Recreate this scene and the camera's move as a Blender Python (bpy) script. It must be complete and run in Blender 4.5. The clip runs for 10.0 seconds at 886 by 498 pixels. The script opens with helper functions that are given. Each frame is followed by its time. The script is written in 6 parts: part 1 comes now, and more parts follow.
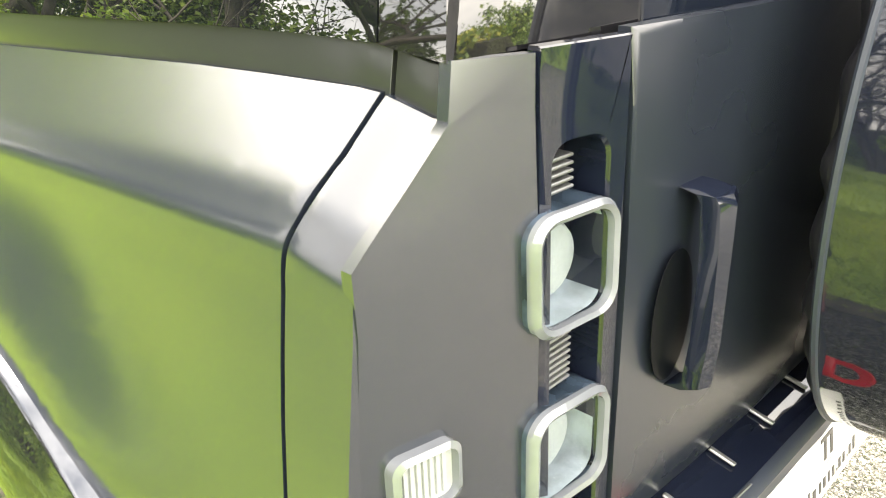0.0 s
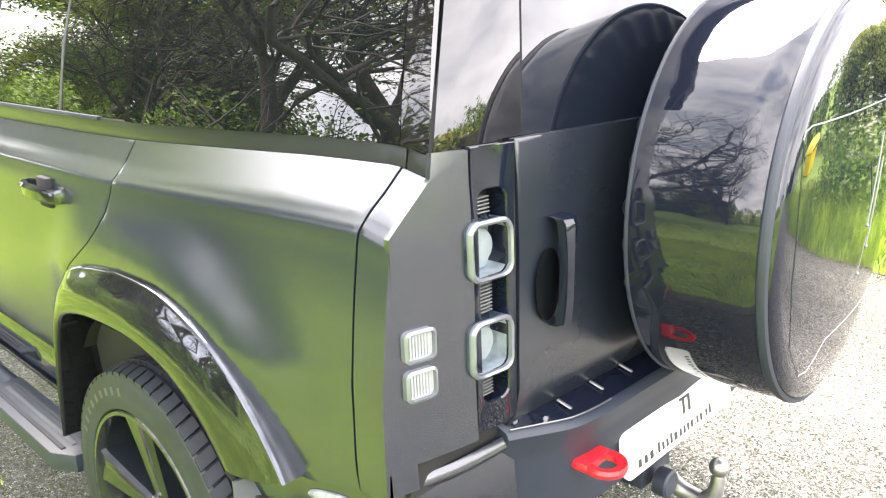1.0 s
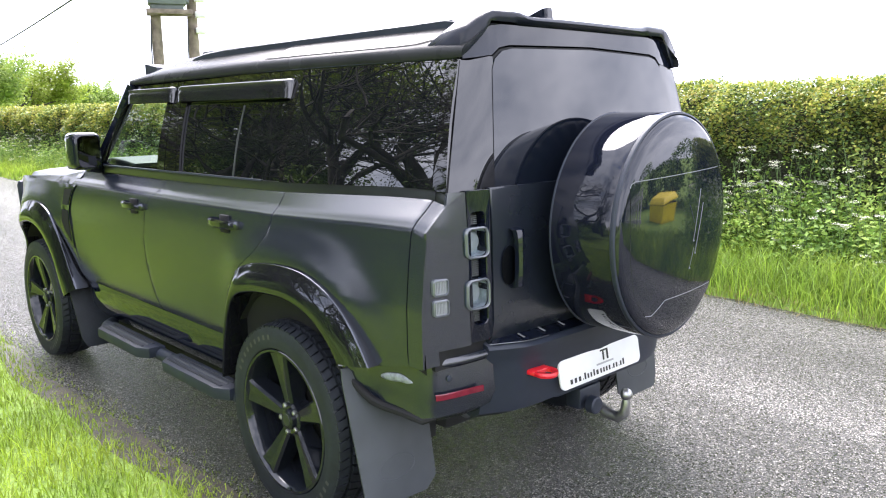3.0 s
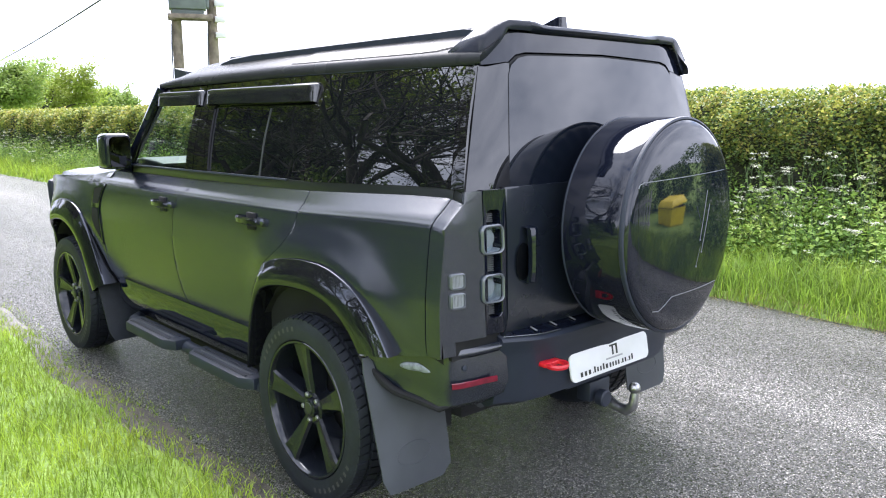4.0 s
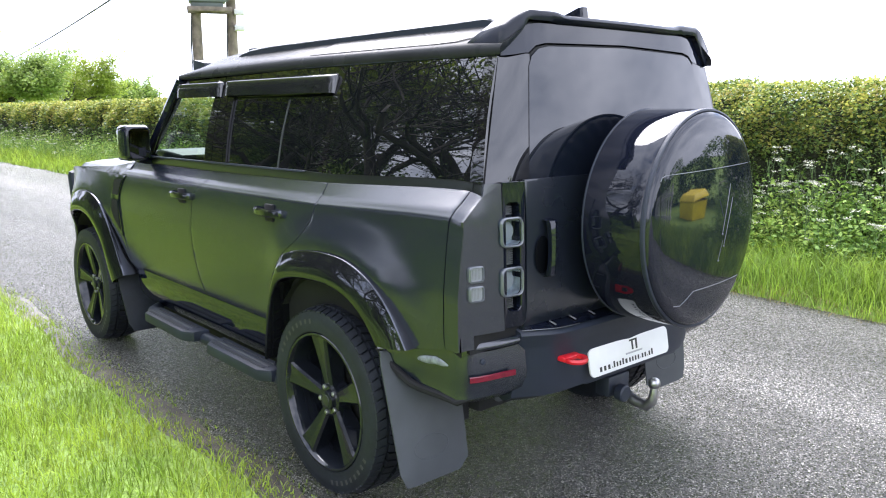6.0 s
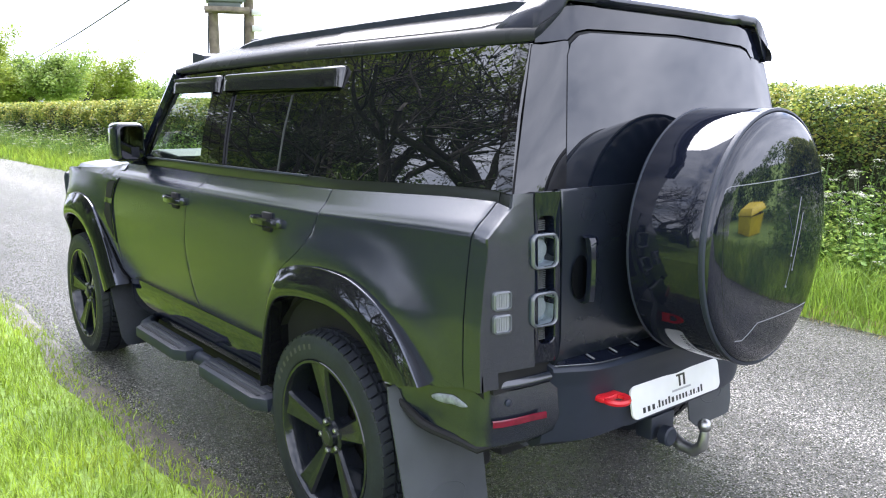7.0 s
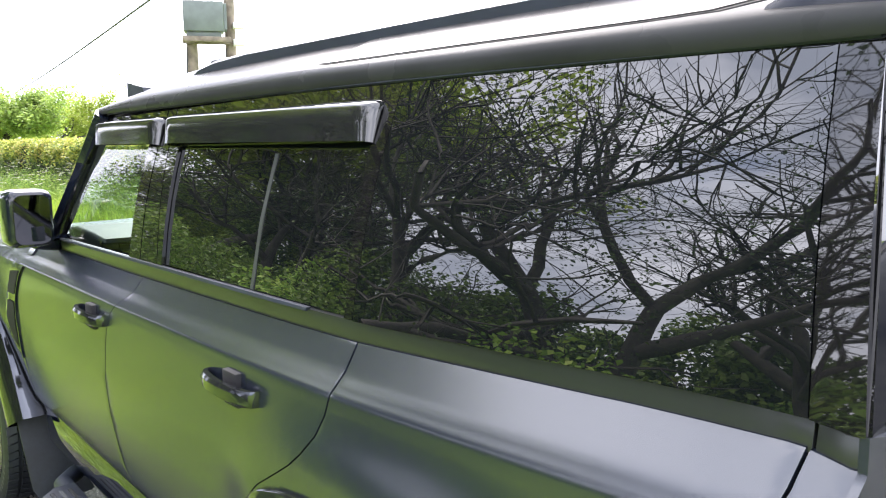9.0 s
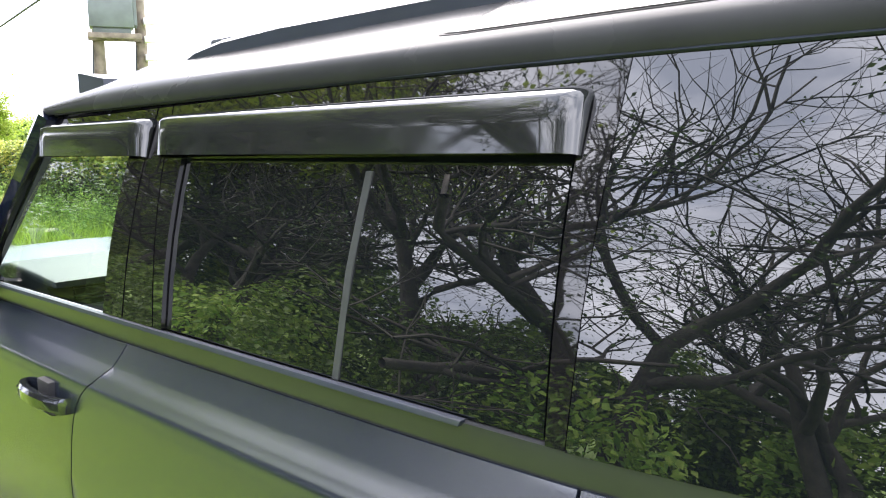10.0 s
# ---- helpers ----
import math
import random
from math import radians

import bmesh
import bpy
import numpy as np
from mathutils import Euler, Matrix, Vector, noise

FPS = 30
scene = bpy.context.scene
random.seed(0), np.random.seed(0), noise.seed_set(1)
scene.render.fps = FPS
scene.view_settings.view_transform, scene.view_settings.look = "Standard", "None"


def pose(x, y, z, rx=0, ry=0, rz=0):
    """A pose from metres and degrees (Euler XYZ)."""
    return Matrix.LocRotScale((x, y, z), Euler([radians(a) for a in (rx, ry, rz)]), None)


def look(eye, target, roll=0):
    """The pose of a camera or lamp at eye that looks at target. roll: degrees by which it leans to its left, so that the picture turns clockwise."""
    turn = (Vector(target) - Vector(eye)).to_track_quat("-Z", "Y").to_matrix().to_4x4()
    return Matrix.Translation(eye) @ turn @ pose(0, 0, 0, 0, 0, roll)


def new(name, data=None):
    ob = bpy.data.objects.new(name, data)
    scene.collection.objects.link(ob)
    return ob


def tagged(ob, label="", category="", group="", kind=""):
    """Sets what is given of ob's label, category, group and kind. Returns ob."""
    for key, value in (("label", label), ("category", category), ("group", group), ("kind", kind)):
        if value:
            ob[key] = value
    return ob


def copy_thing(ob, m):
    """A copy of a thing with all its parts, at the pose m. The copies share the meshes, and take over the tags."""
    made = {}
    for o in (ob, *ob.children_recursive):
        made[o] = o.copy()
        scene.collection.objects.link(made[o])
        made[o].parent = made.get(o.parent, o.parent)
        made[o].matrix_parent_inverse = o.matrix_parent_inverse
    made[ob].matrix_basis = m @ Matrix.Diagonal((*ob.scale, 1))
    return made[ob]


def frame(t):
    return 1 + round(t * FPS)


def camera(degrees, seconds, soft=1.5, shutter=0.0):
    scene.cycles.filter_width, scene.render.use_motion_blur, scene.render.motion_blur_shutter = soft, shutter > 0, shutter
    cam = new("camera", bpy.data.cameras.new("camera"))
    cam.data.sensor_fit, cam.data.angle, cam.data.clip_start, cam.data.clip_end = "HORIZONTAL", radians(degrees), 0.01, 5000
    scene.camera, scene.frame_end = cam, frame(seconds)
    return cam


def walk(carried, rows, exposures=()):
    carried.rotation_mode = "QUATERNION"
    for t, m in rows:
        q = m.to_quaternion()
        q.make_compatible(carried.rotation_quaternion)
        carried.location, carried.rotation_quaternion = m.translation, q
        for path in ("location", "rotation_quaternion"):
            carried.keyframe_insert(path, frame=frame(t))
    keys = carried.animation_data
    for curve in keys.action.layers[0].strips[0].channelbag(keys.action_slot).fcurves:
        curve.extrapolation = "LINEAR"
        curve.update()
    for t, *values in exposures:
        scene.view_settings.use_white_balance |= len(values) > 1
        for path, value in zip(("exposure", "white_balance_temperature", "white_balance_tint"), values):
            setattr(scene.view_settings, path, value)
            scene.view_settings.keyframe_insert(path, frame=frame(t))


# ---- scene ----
cam = camera(59.0, 10.0, soft=1.1)
PATH = [
    (0, (-1.116, -1.152, 1.446), (0.205, 0.13, 0.664), -1.2),
    (0.5, (-1.347, -1.39, 1.507), (0.029, -0.095, 0.852), -0.9),
    (1, (-1.603, -1.651, 1.555), (-0.219, -0.319, 0.999), -0.9),
    (1.5, (-1.895, -1.918, 1.609), (-0.498, -0.571, 1.127), -1.0),
    (2, (-2.118, -2.22, 1.62), (-0.74, -0.831, 1.205), -1.3),
    (2.5, (-2.339, -2.48, 1.63), (-0.975, -1.065, 1.259), -1.1),
    (4, (-2.601, -2.737, 1.622), (-1.277, -1.277, 1.284), -0.4),
    (4.5, (-2.607, -2.745, 1.629), (-1.289, -1.279, 1.289), -0.4),
    (5, (-2.61, -2.753, 1.628), (-1.299, -1.283, 1.283), -0.5),
    (5.5, (-2.615, -2.756, 1.627), (-1.313, -1.28, 1.275), -0.5),
    (7, (-2.328, -2.396, 1.589), (-1.069, -0.88, 1.246), 0.3),
    (7.5, (-2.086, -2.107, 1.623), (-0.839, -0.577, 1.296), 0.5),
    (8, (-1.916, -1.768, 1.645), (-0.669, -0.234, 1.341), 0.5),
    (8.5, (-1.768, -1.446, 1.652), (-0.504, 0.078, 1.369), 0.3),
    (9, (-1.612, -1.112, 1.679), (-0.321, 0.392, 1.409), -0.5),
    (9.5, (-1.552, -0.731, 1.677), (-0.22, 0.739, 1.418), -0.7),
    (10, (-1.515, -0.388, 1.698), (-0.067, 0.964, 1.428), -1.0),
]
EXPOSURES = [(0.0, 3.92, 7900, 10), (0.5, 3.98, 7300, 12), (1.0, 3.74, 6950, 17), (1.5, 3.31, 6700, 20), (2.0, 2.91, 6600, 22), (2.5, 2.51, 6350, 21), (4.0, 2.04, 5900, 18),
             (5.5, 2.04, 5900, 18), (7.0, 2.11, 5900, 18), (7.5, 2.24, 5900, 18), (8.0, 2.43, 5850, 18), (8.5, 2.58, 6050, 18), (9.0, 2.66, 6250, 18), (10.0, 2.78, 6250, 18)]
walk(cam, [(t, look(eye, target, roll)) for t, eye, target, roll in PATH], EXPOSURES)

# ---- sky and sun ----
SUN_ELEV, SUN_AZ = 52.0, 35.0      # azimuth in degrees from +y towards +x
world = bpy.data.worlds.new("overcast_sky")
scene.world = world
world.use_nodes = True
wn, wl = world.node_tree.nodes, world.node_tree.links
wn.clear()
w_out = wn.new("ShaderNodeOutputWorld")
w_bg = wn.new("ShaderNodeBackground")
w_sky = wn.new("ShaderNodeTexSky")
w_sky.sky_type, w_sky.sun_disc = "NISHITA", False
w_sky.sun_elevation, w_sky.sun_rotation = radians(SUN_ELEV), radians(SUN_AZ)
w_scale = wn.new("ShaderNodeVectorMath")
w_scale.operation = "SCALE"
w_scale.inputs["Scale"].default_value = 0.11
wl.new(w_sky.outputs[0], w_scale.inputs[0])
w_co = wn.new("ShaderNodeTexCoord")
w_map = wn.new("ShaderNodeMapping")
w_map.inputs["Scale"].default_value = (1.0, 1.0, 2.6)
wl.new(w_co.outputs["Generated"], w_map.inputs[0])
w_noise = wn.new("ShaderNodeTexNoise")
w_noise.inputs["Scale"].default_value = 2.3
w_noise.inputs["Detail"].default_value = 7
w_noise.inputs["Roughness"].default_value = 0.58
wl.new(w_map.outputs[0], w_noise.inputs["Vector"])
w_ramp = wn.new("ShaderNodeValToRGB")           # the clouds' own brightness
w_ramp.color_ramp.elements[0].position, w_ramp.color_ramp.elements[0].color = 0.35, (0.41, 0.45, 0.52, 1)
w_ramp.color_ramp.elements[1].position, w_ramp.color_ramp.elements[1].color = 0.64, (1.01, 1.03, 1.06, 1)
wl.new(w_noise.outputs[0], w_ramp.inputs[0])
w_cover = wn.new("ShaderNodeValToRGB")          # where the clouds leave gaps
w_cover.color_ramp.elements[0].position, w_cover.color_ramp.elements[1].position = 0.28, 0.42
w_noise2 = wn.new("ShaderNodeTexNoise")
w_noise2.inputs["Scale"].default_value = 1.7
w_noise2.inputs["Detail"].default_value = 5
wl.new(w_map.outputs[0], w_noise2.inputs["Vector"])
wl.new(w_noise2.outputs[0], w_cover.inputs[0])
w_mix = wn.new("ShaderNodeMix")
w_mix.data_type = "RGBA"
wl.new(w_cover.outputs[0], w_mix.inputs[0])
wl.new(w_scale.outputs[0], w_mix.inputs[6])
wl.new(w_ramp.outputs[0], w_mix.inputs[7])
wl.new(w_mix.outputs[2], w_bg.inputs[0])
w_bg.inputs[1].default_value = 0.90
wl.new(w_bg.outputs[0], w_out.inputs[0])

sun = new("sun", bpy.data.lights.new("sun", "SUN"))
sun.data.energy, sun.data.angle, sun.data.color = 3.0, radians(55), (1.0, 0.95, 0.86)
_e, _a = radians(SUN_ELEV), radians(SUN_AZ)
sun.matrix_world = look((0, 0, 0), (-math.cos(_e) * math.sin(_a), -math.cos(_e) * math.cos(_a), -math.sin(_e)))


# ---- materials ----
def material(name, colour, rough=0.5, metal=0.0, spec=0.5, vary=0.0, scale=4.0, fine=0.0, fine_scale=60.0,
             bump=0.0, bump_scale=80.0, bump_dist=0.002, rough_vary=0.0, second=None, island=0.0, ior=1.5, coat=0.0, translucent=0.0):
    """A principled material in object space: a broad and a fine mottling, a fine relief, and a change from piece to piece."""
    m = bpy.data.materials.new(name)
    m.use_nodes = True
    n, l = m.node_tree.nodes, m.node_tree.links
    b = n["Principled BSDF"]
    b.inputs["Base Color"].default_value = (*colour, 1)
    b.inputs["Roughness"].default_value = rough
    b.inputs["Metallic"].default_value = metal
    b.inputs["Specular IOR Level"].default_value = spec
    b.inputs["IOR"].default_value = ior
    b.inputs["Coat Weight"].default_value = coat
    b.inputs["Coat Roughness"].default_value = 0.04
    co = n.new("ShaderNodeTexCoord")
    value = None
    if vary or second:
        t = n.new("ShaderNodeTexNoise")
        t.inputs["Scale"].default_value, t.inputs["Detail"].default_value = scale, 5
        l.new(co.outputs["Object"], t.inputs["Vector"])
        r = n.new("ShaderNodeValToRGB")
        lo = second or tuple(c * (1 - vary) for c in colour)
        hi = colour if second else tuple(c * (1 + vary) for c in colour)
        r.color_ramp.elements[0].position, r.color_ramp.elements[0].color = 0.35, (*lo, 1)
        r.color_ramp.elements[1].position, r.color_ramp.elements[1].color = 0.65, (*hi, 1)
        l.new(t.outputs[0], r.inputs[0])
        value = r.outputs[0]
        if rough_vary:
            mr = n.new("ShaderNodeMapRange")
            mr.inputs["From Min"].default_value, mr.inputs["From Max"].default_value = 0.3, 0.7
            mr.inputs["To Min"].default_value, mr.inputs["To Max"].default_value = rough - rough_vary, rough + rough_vary
            l.new(t.outputs[0], mr.inputs[0])
            l.new(mr.outputs[0], b.inputs["Roughness"])
    if fine or island:
        if fine:
            t2 = n.new("ShaderNodeTexNoise")
            t2.inputs["Scale"].default_value, t2.inputs["Detail"].default_value = fine_scale, 3
            l.new(co.outputs["Object"], t2.inputs["Vector"])
            src, amount = t2.outputs[0], fine
            lo, hi = 0.3, 0.7
        else:
            g = n.new("ShaderNodeNewGeometry")
            src, amount, lo, hi = g.outputs["Random Per Island"], island, 0.0, 1.0
        mr2 = n.new("ShaderNodeMapRange")
        mr2.inputs["From Min"].default_value, mr2.inputs["From Max"].default_value = lo, hi
        mr2.inputs["To Min"].default_value, mr2.inputs["To Max"].default_value = 1 - amount, 1 + amount
        l.new(src, mr2.inputs[0])
        mx = n.new("ShaderNodeVectorMath")
        mx.operation = "SCALE"
        l.new(mr2.outputs[0], mx.inputs["Scale"])
        if value:
            l.new(value, mx.inputs[0])
        else:
            mx.inputs[0].default_value = colour
        value = mx.outputs[0]
    if value:
        l.new(value, b.inputs["Base Color"])
    if bump:
        t3 = n.new("ShaderNodeTexNoise")
        t3.inputs["Scale"].default_value, t3.inputs["Detail"].default_value = bump_scale, 4
        l.new(co.outputs["Object"], t3.inputs["Vector"])
        bp = n.new("ShaderNodeBump")
        bp.inputs["Strength"].default_value, bp.inputs["Distance"].default_value = bump, bump_dist
        l.new(t3.outputs[0], bp.inputs["Height"])
        l.new(bp.outputs[0], b.inputs["Normal"])
    if translucent:
        tr = n.new("ShaderNodeBsdfTranslucent")
        ms = n.new("ShaderNodeMixShader")
        ms.inputs[0].default_value = translucent
        if value:
            l.new(value, tr.inputs[0])
        else:
            tr.inputs[0].default_value = (*colour, 1)
        l.new(b.outputs[0], ms.inputs[1])
        l.new(tr.outputs[0], ms.inputs[2])
        l.new(ms.outputs[0], n["Material Output"].inputs[0])
    return m


def clear_glass(name, tint, gloss_ior=1.5, through_share=0.9):
    """A thin pane: tinted view through it, and a mirror sheen that grows towards grazing angles."""
    m = bpy.data.materials.new(name)
    m.use_nodes = True
    n, l = m.node_tree.nodes, m.node_tree.links
    n.remove(n["Principled BSDF"])
    t = n.new("ShaderNodeBsdfTransparent")
    t.inputs[0].default_value = (*tint, 1)
    g = n.new("ShaderNodeBsdfGlossy")
    g.inputs["Roughness"].default_value = 0.01
    f = n.new("ShaderNodeLayerWeight")
    f.inputs["Blend"].default_value = 0.5
    f5 = n.new("ShaderNodeMath")
    f5.operation = "POWER"
    f5.inputs[1].default_value = 5.0
    l.new(f.outputs["Facing"], f5.inputs[0])
    f0 = ((gloss_ior - 1) / (gloss_ior + 1)) ** 2
    sch = n.new("ShaderNodeMath")
    sch.operation = "MULTIPLY_ADD"
    sch.inputs[1].default_value, sch.inputs[2].default_value = 0.9 - f0, f0
    l.new(f5.outputs[0], sch.inputs[0])
    ms = n.new("ShaderNodeMixShader")
    l.new(sch.outputs[0], ms.inputs[0])
    l.new(t.outputs[0], ms.inputs[1])
    l.new(g.outputs[0], ms.inputs[2])
    l.new(ms.outputs[0], n["Material Output"].inputs[0])
    return m


PAINT = material("satin_dark_paint", (0.0095, 0.0130, 0.0205), rough=0.24, ior=1.90, vary=0.05, scale=1.5, rough_vary=0.03)
GLOSS = material("gloss_black_paint", (0.0055, 0.0075, 0.0150), rough=0.035, ior=1.56, vary=0.1, scale=3, rough_vary=0.015)
ROOF_PAINT = material("satin_grey_roof_paint", (0.028, 0.029, 0.031), rough=0.26, ior=1.13, vary=0.15, scale=4, rough_vary=0.03)
TAIL_PAINT = material("satin_black_tailgate_paint", (0.010, 0.013, 0.020), rough=0.27, ior=1.7, vary=0.08, scale=2, rough_vary=0.03)
COVER = material("gloss_black_cover", (0.006, 0.0075, 0.014), rough=0.04, ior=1.52, vary=0.1, scale=3, rough_vary=0.015, bump=0.10, bump_scale=9, bump_dist=0.006)
PRIVACY = material("dark_privacy_glass", (0.004, 0.005, 0.006), rough=0.008, ior=1.95)
BELT_TRIM = material("satin_black_belt_trim", (0.042, 0.045, 0.048), rough=0.30, metal=0.6, ior=1.6, vary=0.08, scale=3, rough_vary=0.03)
DIVIDER = material("grey_window_divider", (0.034, 0.036, 0.038), rough=0.4, vary=0.1, scale=6)
PIT_SHADE = material("painted_recess_shade", (0.0015, 0.0020, 0.0030), rough=0.4, ior=1.2)
SHEEN = material("polished_dark_trim", (0.075, 0.080, 0.092), rough=0.045, metal=0.9, vary=0.1, scale=3, rough_vary=0.02)
FRAME = material("gloss_black_window_frame", (0.006, 0.006, 0.007), rough=0.02, ior=1.75)
SMOKED = material("smoked_deflector", (0.013, 0.014, 0.015), rough=0.06, ior=1.75, vary=0.15, scale=9, rough_vary=0.03)
TAIL_GLASS = material("dark_tail_glass", (0.005, 0.007, 0.012), rough=0.008, ior=1.72)
CLEAR = clear_glass("front_window_glass", (0.72, 0.80, 0.76), 1.6)
PLASTIC = material("black_textured_plastic", (0.015, 0.020, 0.033), rough=0.52, vary=0.15, scale=6, bump=0.25, bump_scale=500, bump_dist=0.0006)
GREY_PLASTIC = material("grey_mudflap_rubber", (0.052, 0.058, 0.064), rough=0.5, vary=0.15, scale=5, bump=0.15, bump_scale=300, bump_dist=0.0006)
SILVER = material("satin_silver_plastic", (0.17, 0.175, 0.18), rough=0.32, metal=0.6, vary=0.06, scale=8)
RUBBER = material("tyre_rubber", (0.010, 0.013, 0.019), rough=0.62, vary=0.3, scale=7, fine=0.2, bump=0.25, bump_scale=300, bump_dist=0.0008)
RUBBER_MARK = material("raised_tyre_lettering", (0.05, 0.05, 0.048), rough=0.55)
ALLOY = material("gloss_black_alloy", (0.010, 0.012, 0.016), rough=0.08, ior=1.52, vary=0.2, scale=9)
STEEL = material("worn_steel", (0.42, 0.42, 0.42), rough=0.36, metal=1.0, vary=0.2, scale=12, fine=0.1)
DARK = material("unlit_black_inside", (0.005, 0.005, 0.006), rough=0.8, vary=0.08, scale=5)
RED = material("red_tow_eye", (0.62, 0.012, 0.02), rough=0.35, vary=0.1, scale=9, coat=0.3)
REFLECTOR = material("red_reflector_plastic", (0.13, 0.003, 0.014), rough=0.12, ior=1.6, bump=0.5, bump_scale=260, bump_dist=0.001, vary=0.2, scale=30)
PLATE = material("white_plate", (0.78, 0.78, 0.77), rough=0.22, vary=0.03, scale=10)
PLATE_INK = material("plate_ink", (0.02, 0.02, 0.022), rough=0.3)
PLATE_GREY = material("plate_grey_ink", (0.35, 0.35, 0.36), rough=0.3)
LAMP_RIM = material("clear_lamp_rim", (0.10, 0.108, 0.122), rough=0.05, ior=1.75, vary=0.12, scale=18)
LAMP_WHITE = material("white_lamp_diffuser", (0.24, 0.25, 0.262), rough=0.3, vary=0.05, scale=25, fine=0.06, fine_scale=200)
LAMP_SIDE = material("blue_grey_clear_housing", (0.022, 0.034, 0.050), rough=0.05, ior=1.55, vary=0.5, scale=40)
LAMP_BOWL = material("pale_lamp_bowl", (0.26, 0.29, 0.32), rough=0.18, metal=0.2, vary=0.4, scale=20)
LAMP_CLEAR = clear_glass("clear_lamp_lens", (0.90, 0.94, 0.95), 1.22)
DISC = material("dark_brake_disc", (0.06, 0.06, 0.06), rough=0.45, metal=0.8, vary=0.3, scale=20)
VINYL = material("black_vinyl", (0.009, 0.009, 0.012), rough=0.45, ior=1.3, vary=0.2, scale=8, bump=0.2, bump_scale=200, bump_dist=0.0008)
CLADDING = material("satin_black_cladding", (0.009, 0.011, 0.018), rough=0.22, ior=1.36, vary=0.2, scale=5)
SIDE_LENS = material("clear_side_lens", (0.19, 0.21, 0.22), rough=0.08, ior=1.55, vary=0.3, scale=60, bump=0.5, bump_scale=220, bump_dist=0.002)
DASH = material("grey_dashboard", (0.015, 0.019, 0.019), rough=0.55, vary=0.1, scale=8)
SEAT = material("dark_leather", (0.02, 0.02, 0.022), rough=0.5, vary=0.2, scale=10)


# ---- mesh helpers ----
def link(name, bm, mat, parent=None, label="", smooth=True, sharp=35):
    me = bpy.data.meshes.new(name)
    bm.normal_update()
    if smooth:
        lim = radians(sharp)
        for f in bm.faces:
            f.smooth = True
        for e in bm.edges:
            if len(e.link_faces) == 2 and e.calc_face_angle(0) > lim:
                e.smooth = False
    bm.to_mesh(me)
    bm.free()
    me.materials.append(mat)
    ob = new(name, me)
    if parent:
        ob.parent = parent
    if label:
        ob["label"] = label
    return ob


def part(name, bm, mat, parent, label="", smooth=True, sharp=35):
    return link(name, bm, mat, parent, label, smooth, sharp)


def thing(name, place=(0, 0, 0), label="", category="", group="", kind=""):
    ob = new(name)
    ob.empty_display_size = 0.1
    ob.matrix_basis = Matrix.Translation(place)
    return tagged(ob, label, category, group, kind)


def box(bm, x0, x1, y0, y1, z0, z1, bevel=0.0, seg=2, m=None):
    vs = [bm.verts.new((x, y, z)) for x in (x0, x1) for y in (y0, y1) for z in (z0, z1)]
    fs = [bm.faces.new([vs[i] for i in q]) for q in ((0, 1, 3, 2), (4, 6, 7, 5), (0, 4, 5, 1), (2, 3, 7, 6), (0, 2, 6, 4), (1, 5, 7, 3))]
    if bevel:
        es = list({e for f in fs for e in f.edges})
        r = bmesh.ops.bevel(bm, geom=es, offset=bevel, segments=seg, profile=0.5, affect="EDGES")
        vs = list({v for f in r["faces"] for v in f.verts} | {v for v in vs if v.is_valid})
    if m:
        bmesh.ops.transform(bm, matrix=m, verts=[v for v in vs if v.is_valid])
    return vs


def solid(bm, outline, axis, a, b, bevel=0.0, seg=2):
    """A prism: outline in the two other axes (in xyz order), from a to b along axis."""
    def at(p, d):
        q = list(p)
        q.insert(axis, d)
        return q
    lo, hi = [bm.verts.new(at(p, a)) for p in outline], [bm.verts.new(at(p, b)) for p in outline]
    n = len(outline)
    fs = [bm.faces.new(lo), bm.faces.new(hi[::-1])]
    fs += [bm.faces.new((lo[i], hi[i], hi[(i + 1) % n], lo[(i + 1) % n])) for i in range(n)]
    bmesh.ops.recalc_face_normals(bm, faces=fs)
    if bevel:
        es = list({e for f in fs[:2] for e in f.edges})
        bmesh.ops.bevel(bm, geom=es, offset=bevel, segments=seg, profile=0.5, affect="EDGES")


def rounded(x0, x1, y0, y1, r, n=5):
    """A rectangle's outline with round corners."""
    out = []
    for cx, cy, a in ((x1 - r, y1 - r, 0), (x0 + r, y1 - r, 90), (x0 + r, y0 + r, 180), (x1 - r, y0 + r, 270)):
        for k in range(n + 1):
            t = radians(a + 90 * k / n)
            out.append((cx + r * math.cos(t), cy + r * math.sin(t)))
    return out


def loft(bm, rings, closed=True, caps=True):
    """Faces between rings of equally many points."""
    vs = [[bm.verts.new(p) for p in ring] for ring in rings]
    n = len(rings[0])
    for a, b in zip(vs, vs[1:]):
        for i in range(n if closed else n - 1):
            j = (i + 1) % n
            bm.faces.new((a[i], a[j], b[j], b[i]))
    if caps and closed:
        bm.faces.new(vs[0][::-1])
        bm.faces.new(vs[-1])
    bmesh.ops.recalc_face_normals(bm, faces=bm.faces)
    return vs


def tube(bm, points, radii, n=8, caps=True):
    pts = [Vector(p) for p in points]
    if not hasattr(radii, "__len__"):
        radii = [radii] * len(pts)
    rings, up = [], None
    for i, p in enumerate(pts):
        d = (pts[min(i + 1, len(pts) - 1)] - pts[max(i - 1, 0)]).normalized()
        if up is None:
            up = d.orthogonal().normalized()
        up = (up - d * up.dot(d)).normalized()
        side = d.cross(up)
        rings.append([p + radii[i] * (math.cos(2 * math.pi * k / n) * up + math.sin(2 * math.pi * k / n) * side) for k in range(n)])
    loft(bm, rings, True, caps)


